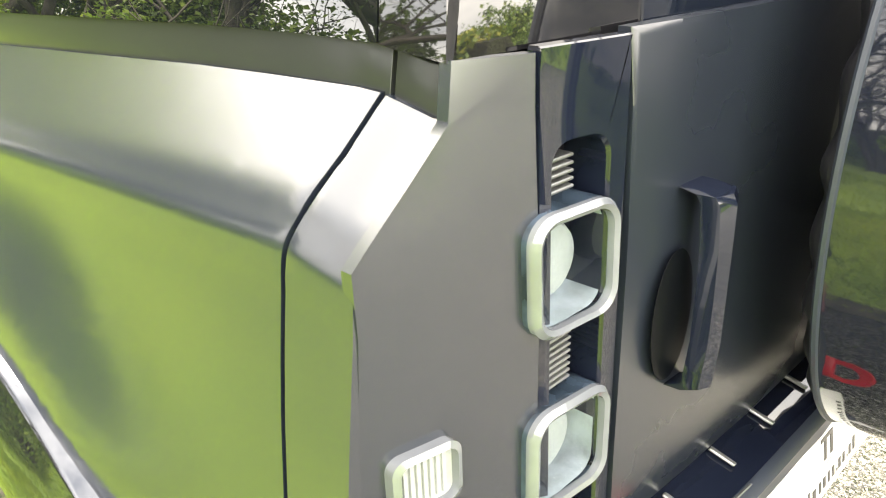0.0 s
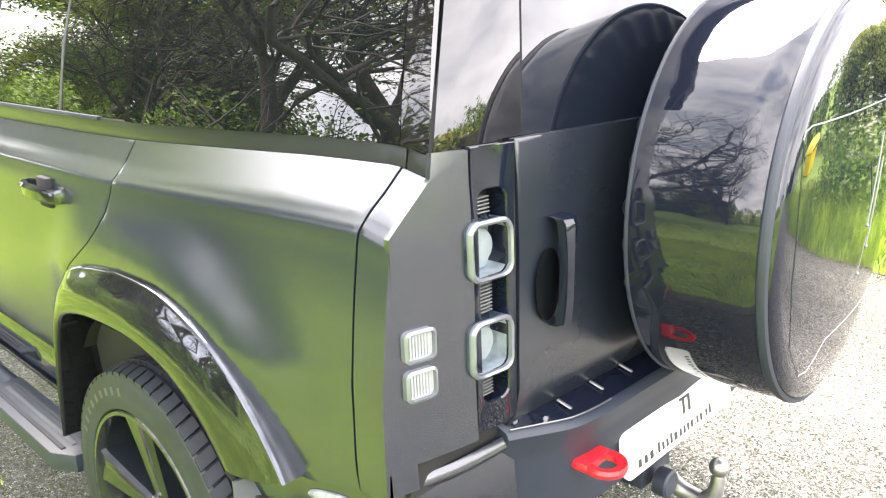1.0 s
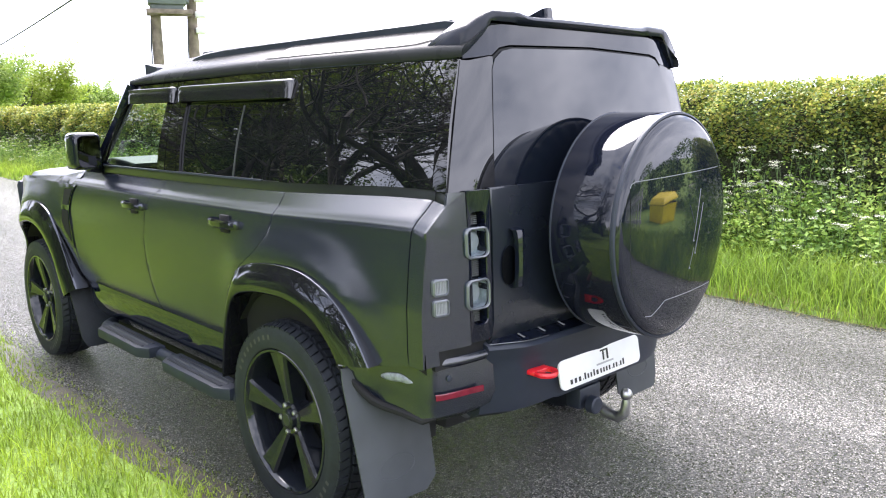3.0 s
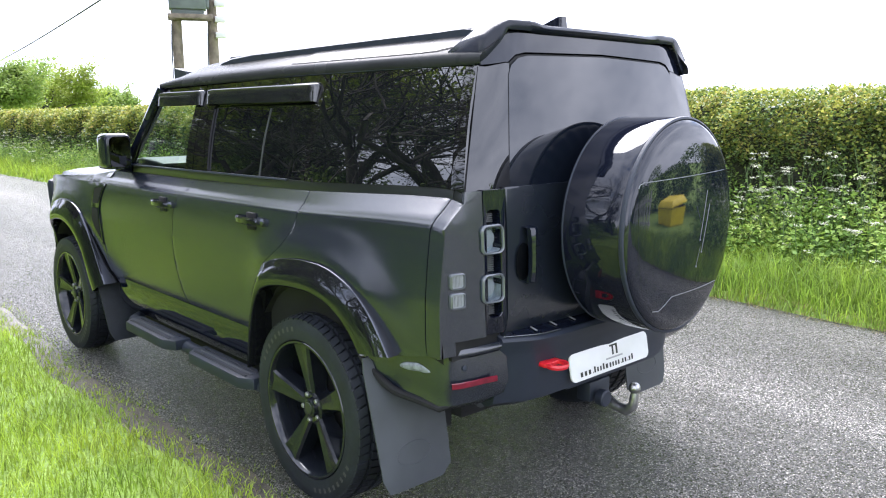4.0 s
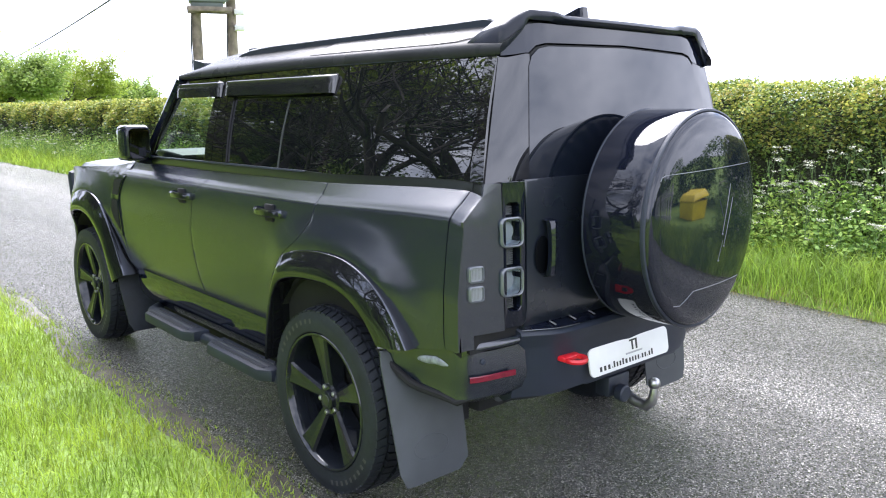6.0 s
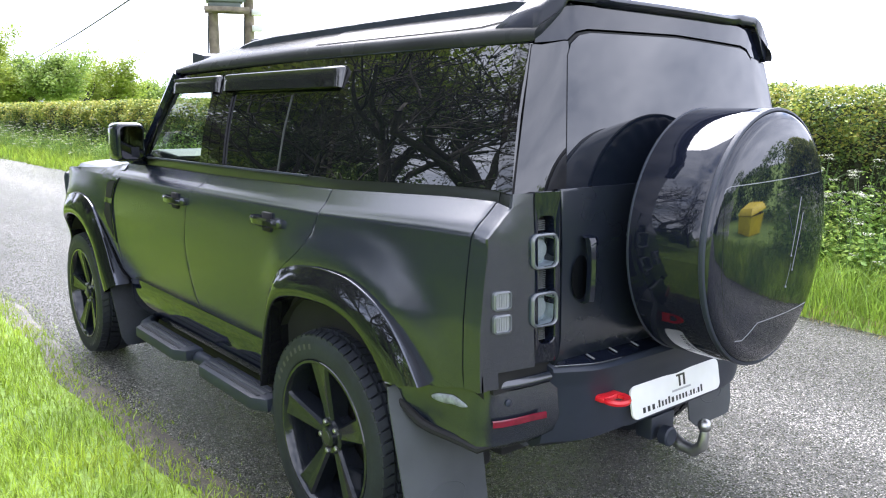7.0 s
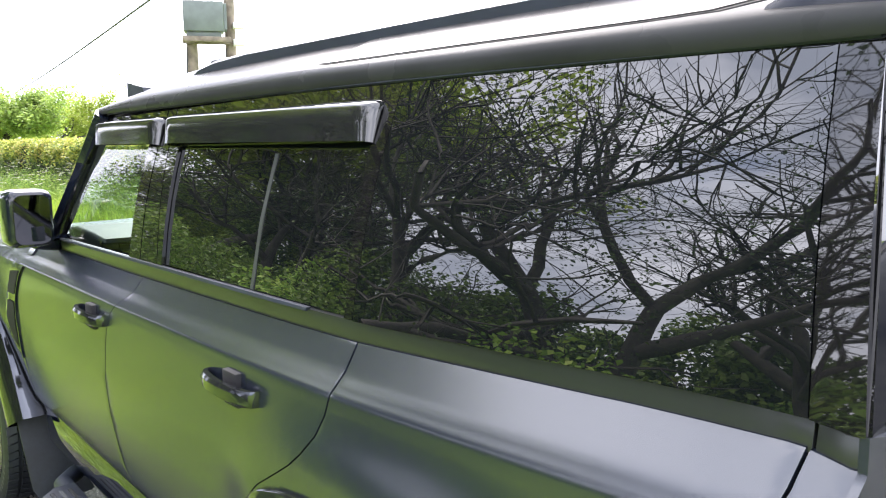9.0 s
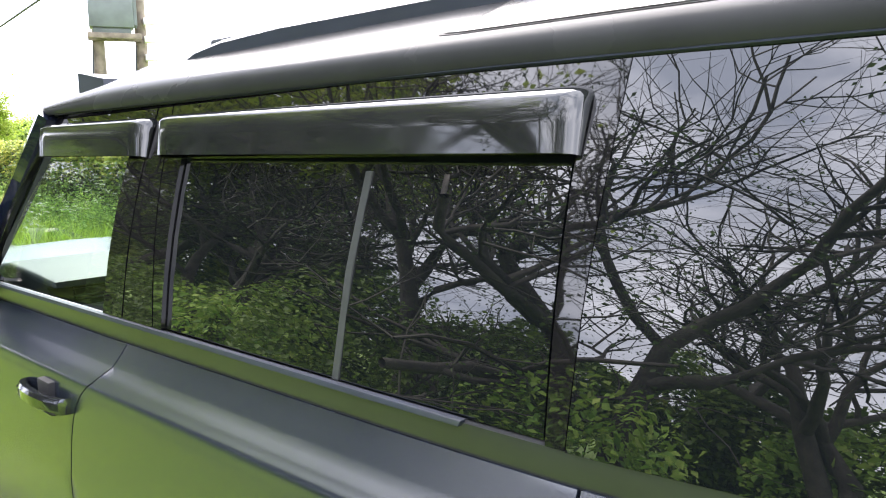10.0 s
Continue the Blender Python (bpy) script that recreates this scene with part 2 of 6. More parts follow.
def lathe(bm, profile, n=48, axis="x", centre=(0, 0, 0), caps=True):
    """profile: (distance along the axis, radius) turned round the axis."""
    rings = []
    for d, r in profile:
        ring = []
        for k in range(n):
            t = 2 * math.pi * k / n
            c, s = r * math.cos(t), r * math.sin(t)
            p = {"x": (d, c, s), "y": (c, d, s), "z": (c, s, d)}[axis]
            ring.append((p[0] + centre[0], p[1] + centre[1], p[2] + centre[2]))
        rings.append(ring)
    loft(bm, rings, True, caps)


def skin(poly, place, step=0.04, thick=0.012, lip=0.002, inward=(1, 0, 0), cuts=()):
    """A panel: the flat outline poly (u, v) cut into a grid, laid onto place(u, v), with its edges turned inward."""
    bm = bmesh.new()
    f = bm.faces.new([bm.verts.new((u, v, 0)) for u, v in poly])
    bmesh.ops.triangulate(bm, faces=[f])
    us, vs = [p[0] for p in poly], [p[1] for p in poly]
    for k, (lo, hi) in enumerate(((min(us), max(us)), (min(vs), max(vs)))):
        count = int((hi - lo) / step)
        for i in range(1, count + 1):
            c = lo + (hi - lo) * i / (count + 1)
            bmesh.ops.bisect_plane(bm, geom=bm.verts[:] + bm.edges[:] + bm.faces[:], plane_co=(c, 0, 0) if k == 0 else (0, c, 0),
                                   plane_no=(1, 0, 0) if k == 0 else (0, 1, 0))
    for c in cuts:
        if min(vs) < c < max(vs):
            bmesh.ops.bisect_plane(bm, geom=bm.verts[:] + bm.edges[:] + bm.faces[:], plane_co=(0, c, 0), plane_no=(0, 1, 0))
    bmesh.ops.join_triangles(bm, faces=bm.faces, angle_face_threshold=0.1, angle_shape_threshold=3.1)
    for v in bm.verts:
        v.co = place(v.co.x, v.co.y)
    bm.normal_update()
    way = Vector(inward)
    if sum((f.normal.dot(way) * f.calc_area() for f in bm.faces)) > 0:
        bmesh.ops.reverse_faces(bm, faces=bm.faces[:])
    if thick:
        es = [e for e in bm.edges if e.is_boundary]
        r = bmesh.ops.extrude_edge_only(bm, edges=es)
        for v in r["geom"]:
            if isinstance(v, bmesh.types.BMVert):
                v.co += way * thick
        if lip:
            bmesh.ops.bevel(bm, geom=[e for e in es if e.is_valid], offset=lip, segments=2, profile=0.5, affect="EDGES", clamp_overlap=True)
    return bm


def both(poly, place, name, mat, parent, label="", mirror=True, **more):
    """The panel on the left side (negative x) and its mirror image on the right."""
    for s in ((-1, 1) if mirror else (-1,)):
        def put(u, v, s=s):
            p = place(u, v)
            return Vector((s * p[0], p[1], p[2]))
        part(name, skin(poly, put, inward=(-s, 0, 0), **more), mat, parent, label, sharp=24)


# ---- the car's surfaces (metres from the rear axle's middle, on the ground) ----
_pz = [0.40, 0.46, 0.60, 0.625, 0.66, 0.74, 0.85, 0.98, 1.10, 1.17, 1.215, 1.238, 1.246, 1.254, 1.334]
_px = [0.811, 0.831, 0.849, 0.866, 0.878, 0.892, 0.909, 0.922, 0.922, 0.920, 0.918, 0.916, 0.9125, 0.906, 0.849]


def girth(z, upper):
    """How much wider the finished body is than its first plan, by height."""
    return float(np.interp(z, [0.40, 0.75, 0.95, 1.20, 1.27, 1.333, 1.362], [1.02, 1.03, 1.05, 1.058, 1.068, upper - 0.002, upper]))


_fz = np.linspace(0.40, 1.333, 300)
_fx = np.interp(_fz, _pz, _px)
_k = np.exp(-np.linspace(-2, 2, 5) ** 2)
_smooth = np.convolve(np.pad(_fx, 2, mode="reflect", reflect_type="odd"), _k / _k.sum(), mode="valid")
BELT = 1.333


def curve(points, n):
    """Points spread evenly along a smooth line through the given ones."""
    p = [np.array(q, float) for q in points]
    p = [2 * p[0] - p[1]] + p + [2 * p[-1] - p[-2]]
    out = []
    for i in range(1, len(p) - 2):
        for k in range(12):
            t = k / 12
            out.append(0.5 * (2 * p[i] + (p[i + 1] - p[i - 1]) * t + (2 * p[i - 1] - 5 * p[i] + 4 * p[i + 1] - p[i + 2]) * t * t
                              + (3 * p[i] - p[i - 1] - 3 * p[i + 1] + p[i + 2]) * t ** 3))
    out.append(p[-2])
    out = np.array(out)
    s = np.r_[0, np.cumsum(np.linalg.norm(np.diff(out, axis=0), axis=1))]
    return [tuple(float(np.interp(a, s, out[:, k])) for k in range(out.shape[1])) for a in np.linspace(0, s[-1], n)]


# arches: outer line of the flare and its lower edge, as (y, z) from the axle
ARCH_OUT = curve([(0.47, 0.50), (0.45, 0.66), (0.405, 0.84), (0.325, 0.968), (0.21, 1.018), (0.07, 1.040), (-0.05, 1.047), (-0.18, 1.040),
                  (-0.29, 1.010), (-0.385, 0.963), (-0.458, 0.900), (-0.508, 0.833), (-0.556, 0.752)], 44)
ARCH_IN = curve([(0.455, 0.48), (0.43, 0.60), (0.405, 0.69), (0.365, 0.785), (0.285, 0.875), (0.14, 0.917), (-0.045, 0.931), (-0.15, 0.925), (-0.24, 0.903),
                 (-0.31, 0.865), (-0.365, 0.815), (-0.412, 0.748)], 44)
AXLE = 3.022
SWELL = [np.array(ARCH_OUT), np.array([(AXLE + y * 0.97, z) for y, z in ARCH_OUT])]


def side_x(y, z):
    x = float(np.interp(z, _fz, _smooth)) / girth(z, 1.108)
    if y < 0.4:
        x -= 0.053 * ((0.4 - y) / 1.18) ** 1.6 * min(1.0, max(0.3, 0.3 + 0.7 * (z - 0.75) / 0.45))
    if y > 3.1:
        x -= 0.16 * ((y - 3.1) / 0.75) ** 2
    # the skin swells out towards the arches
    d = 9.0
    for line in SWELL:
        a, e = line[:-1], line[1:] - line[:-1]
        k = np.clip(((y - a[:, 0]) * e[:, 0] + (z - a[:, 1]) * e[:, 1]) / (e ** 2).sum(1), 0, 1)
        d = min(d, float(np.hypot(a[:, 0] + k * e[:, 0] - y, a[:, 1] + k * e[:, 1] - z).min()))
    x += (0.906 - 0.14 * max(0.0, 0.98 - z) - x) * 0.93 * math.exp(-(d / 0.105) ** 2) * min(1.0, max(0.0, (1.25 - z) / 0.12))
    return x


def belt_drop(y, z):
    f = min(1.0, max(0.0, (z - 1.12) / 0.2))
    return 0.024 * min(1.0, max(0.0, (y + 0.6) / 1.9)) * f * f * (3 - 2 * f)


def side(y, z):
    return Vector((side_x(y, z), y, z - belt_drop(y, z)))


def house_x(y, z):
    """The glasshouse's slanting side."""
    f = (z - 1.365) / 0.445
    t = (max(0.0, 0.4 - y) / 1.18) ** 1.6
    return (0.757 - 0.040 * t) * (1 - f) + (0.640 + 0.010 * y - 0.020 * t) * f + 0.012 * math.sin(math.pi * min(1, max(0, f)))


def house(y, z):
    return Vector((house_x(y, z), y, z))


def house_out(d):
    return lambda y, z: Vector((house_x(y, z) + d, y, z))


def rear_y(x):
    return float(np.interp(abs(x), [0, 0.2, 0.4, 0.565, 0.70, 0.78, 0.815], [-0.868, -0.866, -0.858, -0.846, -0.821, -0.803, -0.793]))


def rear(x, z):
    return Vector((x, rear_y(x), z))


def tail_y(x, z):
    """The tailgate's glass, which leans forward and bows a little."""
    return -0.850 + (z - 1.37) * 0.125 + 0.055 * (x / 0.5) ** 2 * 0.5


# ---- the car ----
CX, CY = 0.03, -0.02
car = thing("car", (CX, CY, 0), "satin dark grey off-road car parked on the lane", "car")

front_line = [(AXLE + 0.44, 0.50), (AXLE + 0.435, 0.70)] + [(AXLE + 0.0 + p[0] * 0.95, p[1]) for p in ARCH_OUT if p[1] > 0.80 and p[0] > -0.35] + \
             [(AXLE - 0.43, 0.93), (AXLE - 0.50, 0.82), (AXLE - 0.57, 0.70), (AXLE - 0.635, 0.57)]

# door skins, wings and quarter panels
gap_front = [(2.40, 0.60), (2.41, 0.80), (2.40, 1.05), (2.37, 1.20), (2.30, 1.333)]
gap_mid = [(1.205, 0.44), (1.28, 0.56), (1.33, 0.74), (1.335, 0.90), (1.315, 1.03), (1.285, 1.14), (1.245, 1.21), (1.20, 1.265), (1.19, 1.30), (1.188, 1.333)]
gap_rear = [(0.455, 0.66), (0.41, 0.845), (0.335, 0.965), (0.245, 1.03), (0.175, 1.075), (0.115, 1.135), (0.088, 1.20), (0.082, 1.26), (0.084, 1.30), (0.09, 1.333)]
G = 0.0026
FOLD = [1.205, 1.222, 1.232, 1.238, 1.243, 1.247, 1.251, 1.255, 1.260, 1.266, 1.275, 1.29, 1.305, 1.317, 1.326]


def shifted(line, d):
    return [(y + d, z) for y, z in line]


gm, gr, gf = curve(gap_mid, 22), curve(gap_rear, 18), curve(gap_front, 12)
both(shifted(gf, -G)[::-1] + [(2.32, 0.60)] + shifted(gm, G)[2:], side, "front_door", PAINT, car, step=0.045, cuts=FOLD)
both(shifted(gm, -G)[2:][::-1] + [(0.47, 0.585)] + shifted(gr, G), side, "rear_door", PAINT, car, step=0.045, cuts=FOLD)
quarter = shifted(gr, -G)[::-1] + [p for p in ARCH_OUT if p[0] < 0.22] + [(-0.63, 0.763), (-0.714, 0.779)]
seam_q = curve([(-0.712, 0.779), (-0.714, 1.00), (-0.715, 1.17), (-0.718, 1.235), (-0.727, 1.28), (-0.730, 1.333)], 16)
both(quarter + shifted(seam_q, G)[1:], side, "rear_quarter_panel", PAINT, car, step=0.025, cuts=FOLD)
both(shifted(seam_q, -G)[::-1] + [(-0.793, 0.800), (-0.793, 1.25), (-0.797, 1.30), (-0.801, 1.333)], side, "rear_corner_panel", PAINT, car, step=0.025, cuts=FOLD)
wing = shifted(gf, G) + [(2.6, 1.29), (3.0, 1.265), (3.4, 1.235), (3.70, 1.19), (3.78, 1.05), (3.80, 0.75), (3.78, 0.52), (3.50, 0.50)] + front_line
both(wing, side, "front_wing", PAINT, car, step=0.05)

# the dark inside of the body behind the panel gaps
inner = [(2.30, 0.45), (2.36, 0.60), (2.42, 1.0), (3.6, 1.18), (2.6, 1.27), (2.3, 1.325), (-0.74, 1.325), (-0.78, 1.2), (-0.78, 0.78), (-0.58, 0.80)] + \
        [(y * 0.98, z) for y, z in ARCH_OUT[::-1] if z > 0.83] + [(0.49, 0.50)]
both(inner, lambda y, z: Vector((side_x(y, z) - 0.022, y, z - belt_drop(y, z) - 0.008)), "inner_panel", DARK, car, step=0.09, thick=0.0)

bm = bmesh.new()
box(bm, -0.55, 0.55, -0.58, 3.60, 0.40, 0.98, 0.03)
box(bm, -0.55, 0.55, -0.74, -0.56, 0.58, 0.98, 0.03)
box(bm, -0.74, 0.74, 0.56, 2.40, 0.30, 0.50, 0.02)
part("underbody", bm, DARK, car)

# wheel housings
for s in (-1, 1):
    for c, name in ((0, "rear"), (AXLE, "front")):
        bm = bmesh.new()
        pts = [(c + 0.495 * math.cos(radians(a)), 0.435 + 0.495 * math.sin(radians(a))) for a in range(-12, 193, 8)]
        loft(bm, [[(s * x, y, z) for y, z in pts] for x in (0.55, 0.885)], closed=False, caps=False)
        part("wheel_housing", bm, DARK, car)


def flare(line_out, line_in, name):
    for s in (-1, 1):
        bm = bmesh.new()
        rings = []
        for (yo, zo), (yi, zi) in zip(line_out, line_in):
            xb = side_x(yo, max(zo, 0.45))
            lip = 0.914 - 0.10 * max(0.0, (yo - 3.2) / 0.3) ** 2
            row = []
            for f, x in ((0.0, xb - 0.02), (0.0, lip - 0.003), (0.008, lip), (0.05, lip + 0.002), (0.18, lip + 0.012), (0.42, lip + 0.027), (0.70, lip + 0.037), (0.90, lip + 0.040), (0.985, lip + 0.035), (1.0, lip + 0.025), (1.0, xb - 0.03), (0.97, xb - 0.07)):
                row.append((s * x, yo + (yi - yo) * f, zo + (zi - zo) * f))
            rings.append(row)
        loft(bm, rings, closed=False, caps=False)
        part(name, bm, SHEEN, car, "gloss black wheel arch flare", sharp=60)


flare(ARCH_OUT, ARCH_IN, "rear_arch_flare")
fo = curve([(AXLE + 0.42, 0.52), (AXLE + 0.435, 0.70), (AXLE + 0.40, 0.86), (AXLE + 0.32, 0.975), (AXLE + 0.19, 1.04), (AXLE + 0.02, 1.072), (AXLE - 0.14, 1.068),
            (AXLE - 0.27, 1.035), (AXLE - 0.36, 0.975), (AXLE - 0.44, 0.868), (AXLE - 0.51, 0.735), (AXLE - 0.56, 0.655), (AXLE - 0.62, 0.56)], 44)
fi = curve([(AXLE + 0.405, 0.50), (AXLE + 0.41, 0.62), (AXLE + 0.37, 0.75), (AXLE + 0.29, 0.86), (AXLE + 0.18, 0.908), (AXLE + 0.04, 0.930), (AXLE - 0.08, 0.924),
            (AXLE - 0.19, 0.893), (AXLE - 0.28, 0.838), (AXLE - 0.35, 0.765), (AXLE - 0.41, 0.665), (AXLE - 0.455, 0.57), (AXLE - 0.50, 0.50)], 44)
flare(fo, fi, "front_arch_flare")

# lower door cladding and sill
for s in (-1, 1):
    bm = bmesh.new()
    rings = []
    for y in np.linspace(0.50, 2.33, 14):
        rings.append([(s * x, y, z) for x, z in ((0.72, 0.33), (0.79, 0.40), (0.825, 0.445), (0.838, 0.475), (0.842, 0.53), (0.841, 0.590), (0.836, 0.612), (0.80, 0.62))])
    loft(bm, rings, closed=False, caps=False)
    part("sill_cladding", bm, GLOSS, car, "gloss black sill cladding", sharp=60)

# dark strip between the shoulder and the glass
both([(2.28, BELT - 0.006), (2.10, 1.358), (-0.7325, 1.366), (-0.7325, BELT - 0.006)], lambda y, z: Vector((side_x(y, BELT) - 0.004 - (z - BELT) * 0.2, y, z - belt_drop(y, BELT) * (1.366 - z) / 0.033)), "belt_strip", BELT_TRIM, car, step=0.05, thick=0.02, lip=0.0015)
both([(-0.7365, BELT - 0.006), (-0.7365, 1.366), (-0.804, 1.366), (-0.804, BELT - 0.006)], lambda y, z: Vector((side_x(y, BELT) - 0.004 - (z - BELT) * 0.2, y, z)), "belt_strip", BELT_TRIM, car, step=0.05, thick=0.02, lip=0.0015)

# glasshouse
ZB = 1.362
both(shifted([(1.258, 1.363), (1.135, 1.363), (1.205, 1.806), (1.258, 1.806)], 0), house, "centre_pillar", FRAME, car, step=0.08, lip=0)
both([(1.765, 1.797), (2.115, 1.352), (2.055, 1.355), (1.830, 1.690), (1.335, 1.692), (1.350, 1.362), (1.264, 1.362), (1.264, 1.806)], house, "front_door_frame", FRAME, car, step=0.06, lip=0)
both([(1.822, 1.688), (2.045, 1.360), (1.352, 1.366), (1.338, 1.688)], lambda y, z: Vector((house_x(y, z) - 0.012, y, z)), "front_window", CLEAR, car, step=0.09, thick=0.0)
both([(1.130, 1.363), (1.200, 1.806), (0.128, 1.812), (0.136, 1.363), (0.165, 1.363), (0.181, 1.700), (1.117, 1.692), (1.100, 1.363)], house, "rear_door_frame", FRAME, car, step=0.06, lip=0)
both([(1.112, 1.690), (1.096, 1.364), (0.176, 1.364), (0.192, 1.698)], lambda y, z: Vector((house_x(y, z) - 0.010, y, z)), "rear_door_window", PRIVACY, car, step=0.09, thick=0.006, lip=0)
both([(0.578, 1.364), (0.592, 1.364), (0.583, 1.668), (0.569, 1.668)], lambda y, z: Vector((house_x(y, z) - 0.0075, y, z)), "window_divider", DIVIDER, car, step=0.2, thick=0.004, lip=0)
both([(0.1343, ZB), (0.1263, 1.812), (-0.6880, 1.812), (-0.7280, ZB + 0.006)], house, "quarter_window", PRIVACY, car, step=0.08, thick=0.01, lip=0)
both([(-0.690, 1.812), (-0.730, ZB + 0.006), (-0.797, ZB + 0.008), (-0.746, 1.806)], house, "rear_pillar_strip", FRAME, car, step=0.08, thick=0.01, lip=0)
both([(1.34, 1.34), (-0.78, 1.345), (-0.73, 1.80), (1.30, 1.79)], lambda y, z: Vector((house_x(y, z) - 0.035, y, z)), "inner_trim", DARK, car, step=0.15, thick=0.0)
# bright sill seals of the windows
both([(2.05, 1.349), (2.05, 1.357), (0.30, 1.366), (0.30, 1.358)], house_out(0.006), "window_seal", PLASTIC, car, step=0.2, thick=0.01)

# rain deflectors over the door windows
for y0, y1, zt in ((1.205, 0.172, 1.778), (1.800, 1.252, 1.776)):
    for s in (-1, 1):
        bm = bmesh.new()
        rings = []
        ys = [y0, y0 - 0.003, y0 - 0.010, y0 - 0.020, y0 - 0.034] + list(np.linspace(y0 - 0.06, y1 + 0.06, 8)) + [y1 + 0.034, y1 + 0.020, y1 + 0.010, y1 + 0.003, y1]
        for k, y in enumerate(ys):
            e = (0.12, 0.46, 0.74, 0.90, 0.98)[min(k, len(ys) - 1 - k)] if min(k, len(ys) - 1 - k) < 5 else 1.0
            row = []
            for z, d in ((zt, 0.002), (zt - 0.002, 0.020), (zt - 0.007, 0.029), (zt - 0.014, 0.032), (zt - 0.045, 0.025), (zt - 0.083, 0.016), (zt - 0.083, 0.011), (zt - 0.045, 0.020), (zt - 0.014, 0.022)):
                zz = zt - 0.014 * (1 - e) - (zt - z) * (1 - 0.12 * (1 - e))
                row.append((s * (house_x(y, zz) + d * e), y, zz))
            rings.append(row)
        loft(bm, rings, closed=True, caps=True)
        part("window_deflector", bm, SMOKED, car, "smoked gloss black wind deflector", sharp=50)

# rear corner pillars beside the tailgate glass
for s in (-1, 1):
    def pillar(u, z, s=s):
        f = (z - 1.37) / 0.43
        a = Vector((0.712 - 0.100 * f, -0.803 + 0.054 * f))
        xb = 0.520 - 0.038 * f
        b = Vector((xb, tail_y(xb, z)))
        p = a.lerp(b, u)
        bow = 0.002 * math.sin(math.pi * u)
        return Vector((s * (p.x + bow * 0.4), p.y - bow, z))
    part("rear_pillar", skin([(0.0, 1.372), (0.985, 1.372), (0.985, 1.79), (0.97, 1.803), (0.0, 1.803)], pillar, step=0.07, thick=0.012, lip=0, inward=(0, 1, 0)), FRAME, car)


def on_tail(d=0.0):
    return lambda x, z: Vector((x, tail_y(x, z) - d, z))


glass_line = [(-0.522, 1.375), (0.522, 1.375), (0.492, 1.76), (0.478, 1.795), (0.445, 1.822), (0.40, 1.832), (0, 1.842), (-0.40, 1.832), (-0.445, 1.822), (-0.478, 1.795), (-0.492, 1.76)]
part("tailgate_window", skin(glass_line, on_tail(0.003), step=0.06, thick=0.012, lip=0, inward=(0, 1, 0)), TAIL_GLASS, car)
part("window_edge_shadow", skin([(x * 1.012, z + (0.006 if z > 1.5 else -0.004)) for x, z in glass_line], on_tail(-0.004), step=0.1, thick=0.02, inward=(0, 1, 0)), DARK, car)

# roof
ROOF = [(0.640, 1.812), (0.646, 1.822), (0.643, 1.840), (0.630, 1.857), (0.600, 1.875), (0.565, 1.892), (0.530, 1.907), (0.495, 1.919), (0.34, 1.934), (0.0, 1.942)]


def roof_ring(y):
    w = 1.0 + 0.036 * (y - 0.1) / 1.0 * 0.95
    lift = 0.012 * math.cos((y - 0.6) / 1.4)
    front = max(0.0, (y - 1.35) / 0.45)
    drop = 0.05 * front ** 2.2
    back = max(0.0, (-0.55 - y) / 0.25)
    out = []
    for x, z in ROOF:
        up = (z - 1.812) / 0.13
        zz = z + lift * up - drop * up - 0.014 * max(0, y - 0.6) / 1.2 - 0.02 * back ** 2 * up
        out.append((x * w, y, zz))
    return [(-x, y, z) for x, y, z in out] + [(x, y, z) for x, y, z in out[-2::-1]]


bm = bmesh.new()
loft(bm, [roof_ring(y) for y in np.r_[np.linspace(1.84, 1.4, 9), np.linspace(1.3, -0.60, 16), np.linspace(-0.64, -0.775, 5)]], closed=False, caps=False)
part("roof", bm, ROOF_PAINT, car, "satin dark grey roof", sharp=60)
# the panel between the roof and the tailgate glass
over = [(x * 1.02, z + 0.012) for x, z in [(0.478, 1.795), (0.445, 1.822), (0.40, 1.832), (0, 1.842), (-0.40, 1.832), (-0.445, 1.822), (-0.478, 1.795)]]
part("roof_rear_panel", skin([(-0.596, 1.809), (-0.592, 1.85), (-0.565, 1.885), (-0.52, 1.912), (0.52, 1.912), (0.565, 1.885), (0.592, 1.85), (0.596, 1.809)] + over, lambda x, z: Vector((x, tail_y(x, z) + 0.10 * max(0.0, abs(x) - 0.47), z)), step=0.05, thick=0.02, lip=0.003, inward=(0, 1, 0)), GLOSS, car)

# gutter strips
for s in (-1, 1):
    bm = bmesh.new()
    loft(bm, [[(s * (house_x(y, 1.81) + dx), y, z - (0.014 * max(0, y - 0.6) / 1.2)) for dx, z in ((-0.02, 1.809), (0.002, 1.809), (0.005, 1.812), (0.002, 1.816), (-0.02, 1.818))] for y in np.linspace(1.82, -0.74, 12)], closed=False, caps=False)
    part("roof_gutter", bm, PLASTIC, car, sharp=50)

# roof-side skylight panels, flush with the roof, with a dark joint round them
def on_roof(d):
    def f(y, q, d=d):
        ring = roof_ring(y)[:10]
        p = np.array(ring)
        k = np.interp(q, range(10), p[:, 0]), np.interp(q, range(10), p[:, 2])
        n = Vector((-0.7, 0, 0.7))
        return Vector((k[0], y, k[1])) + n * d
    return f


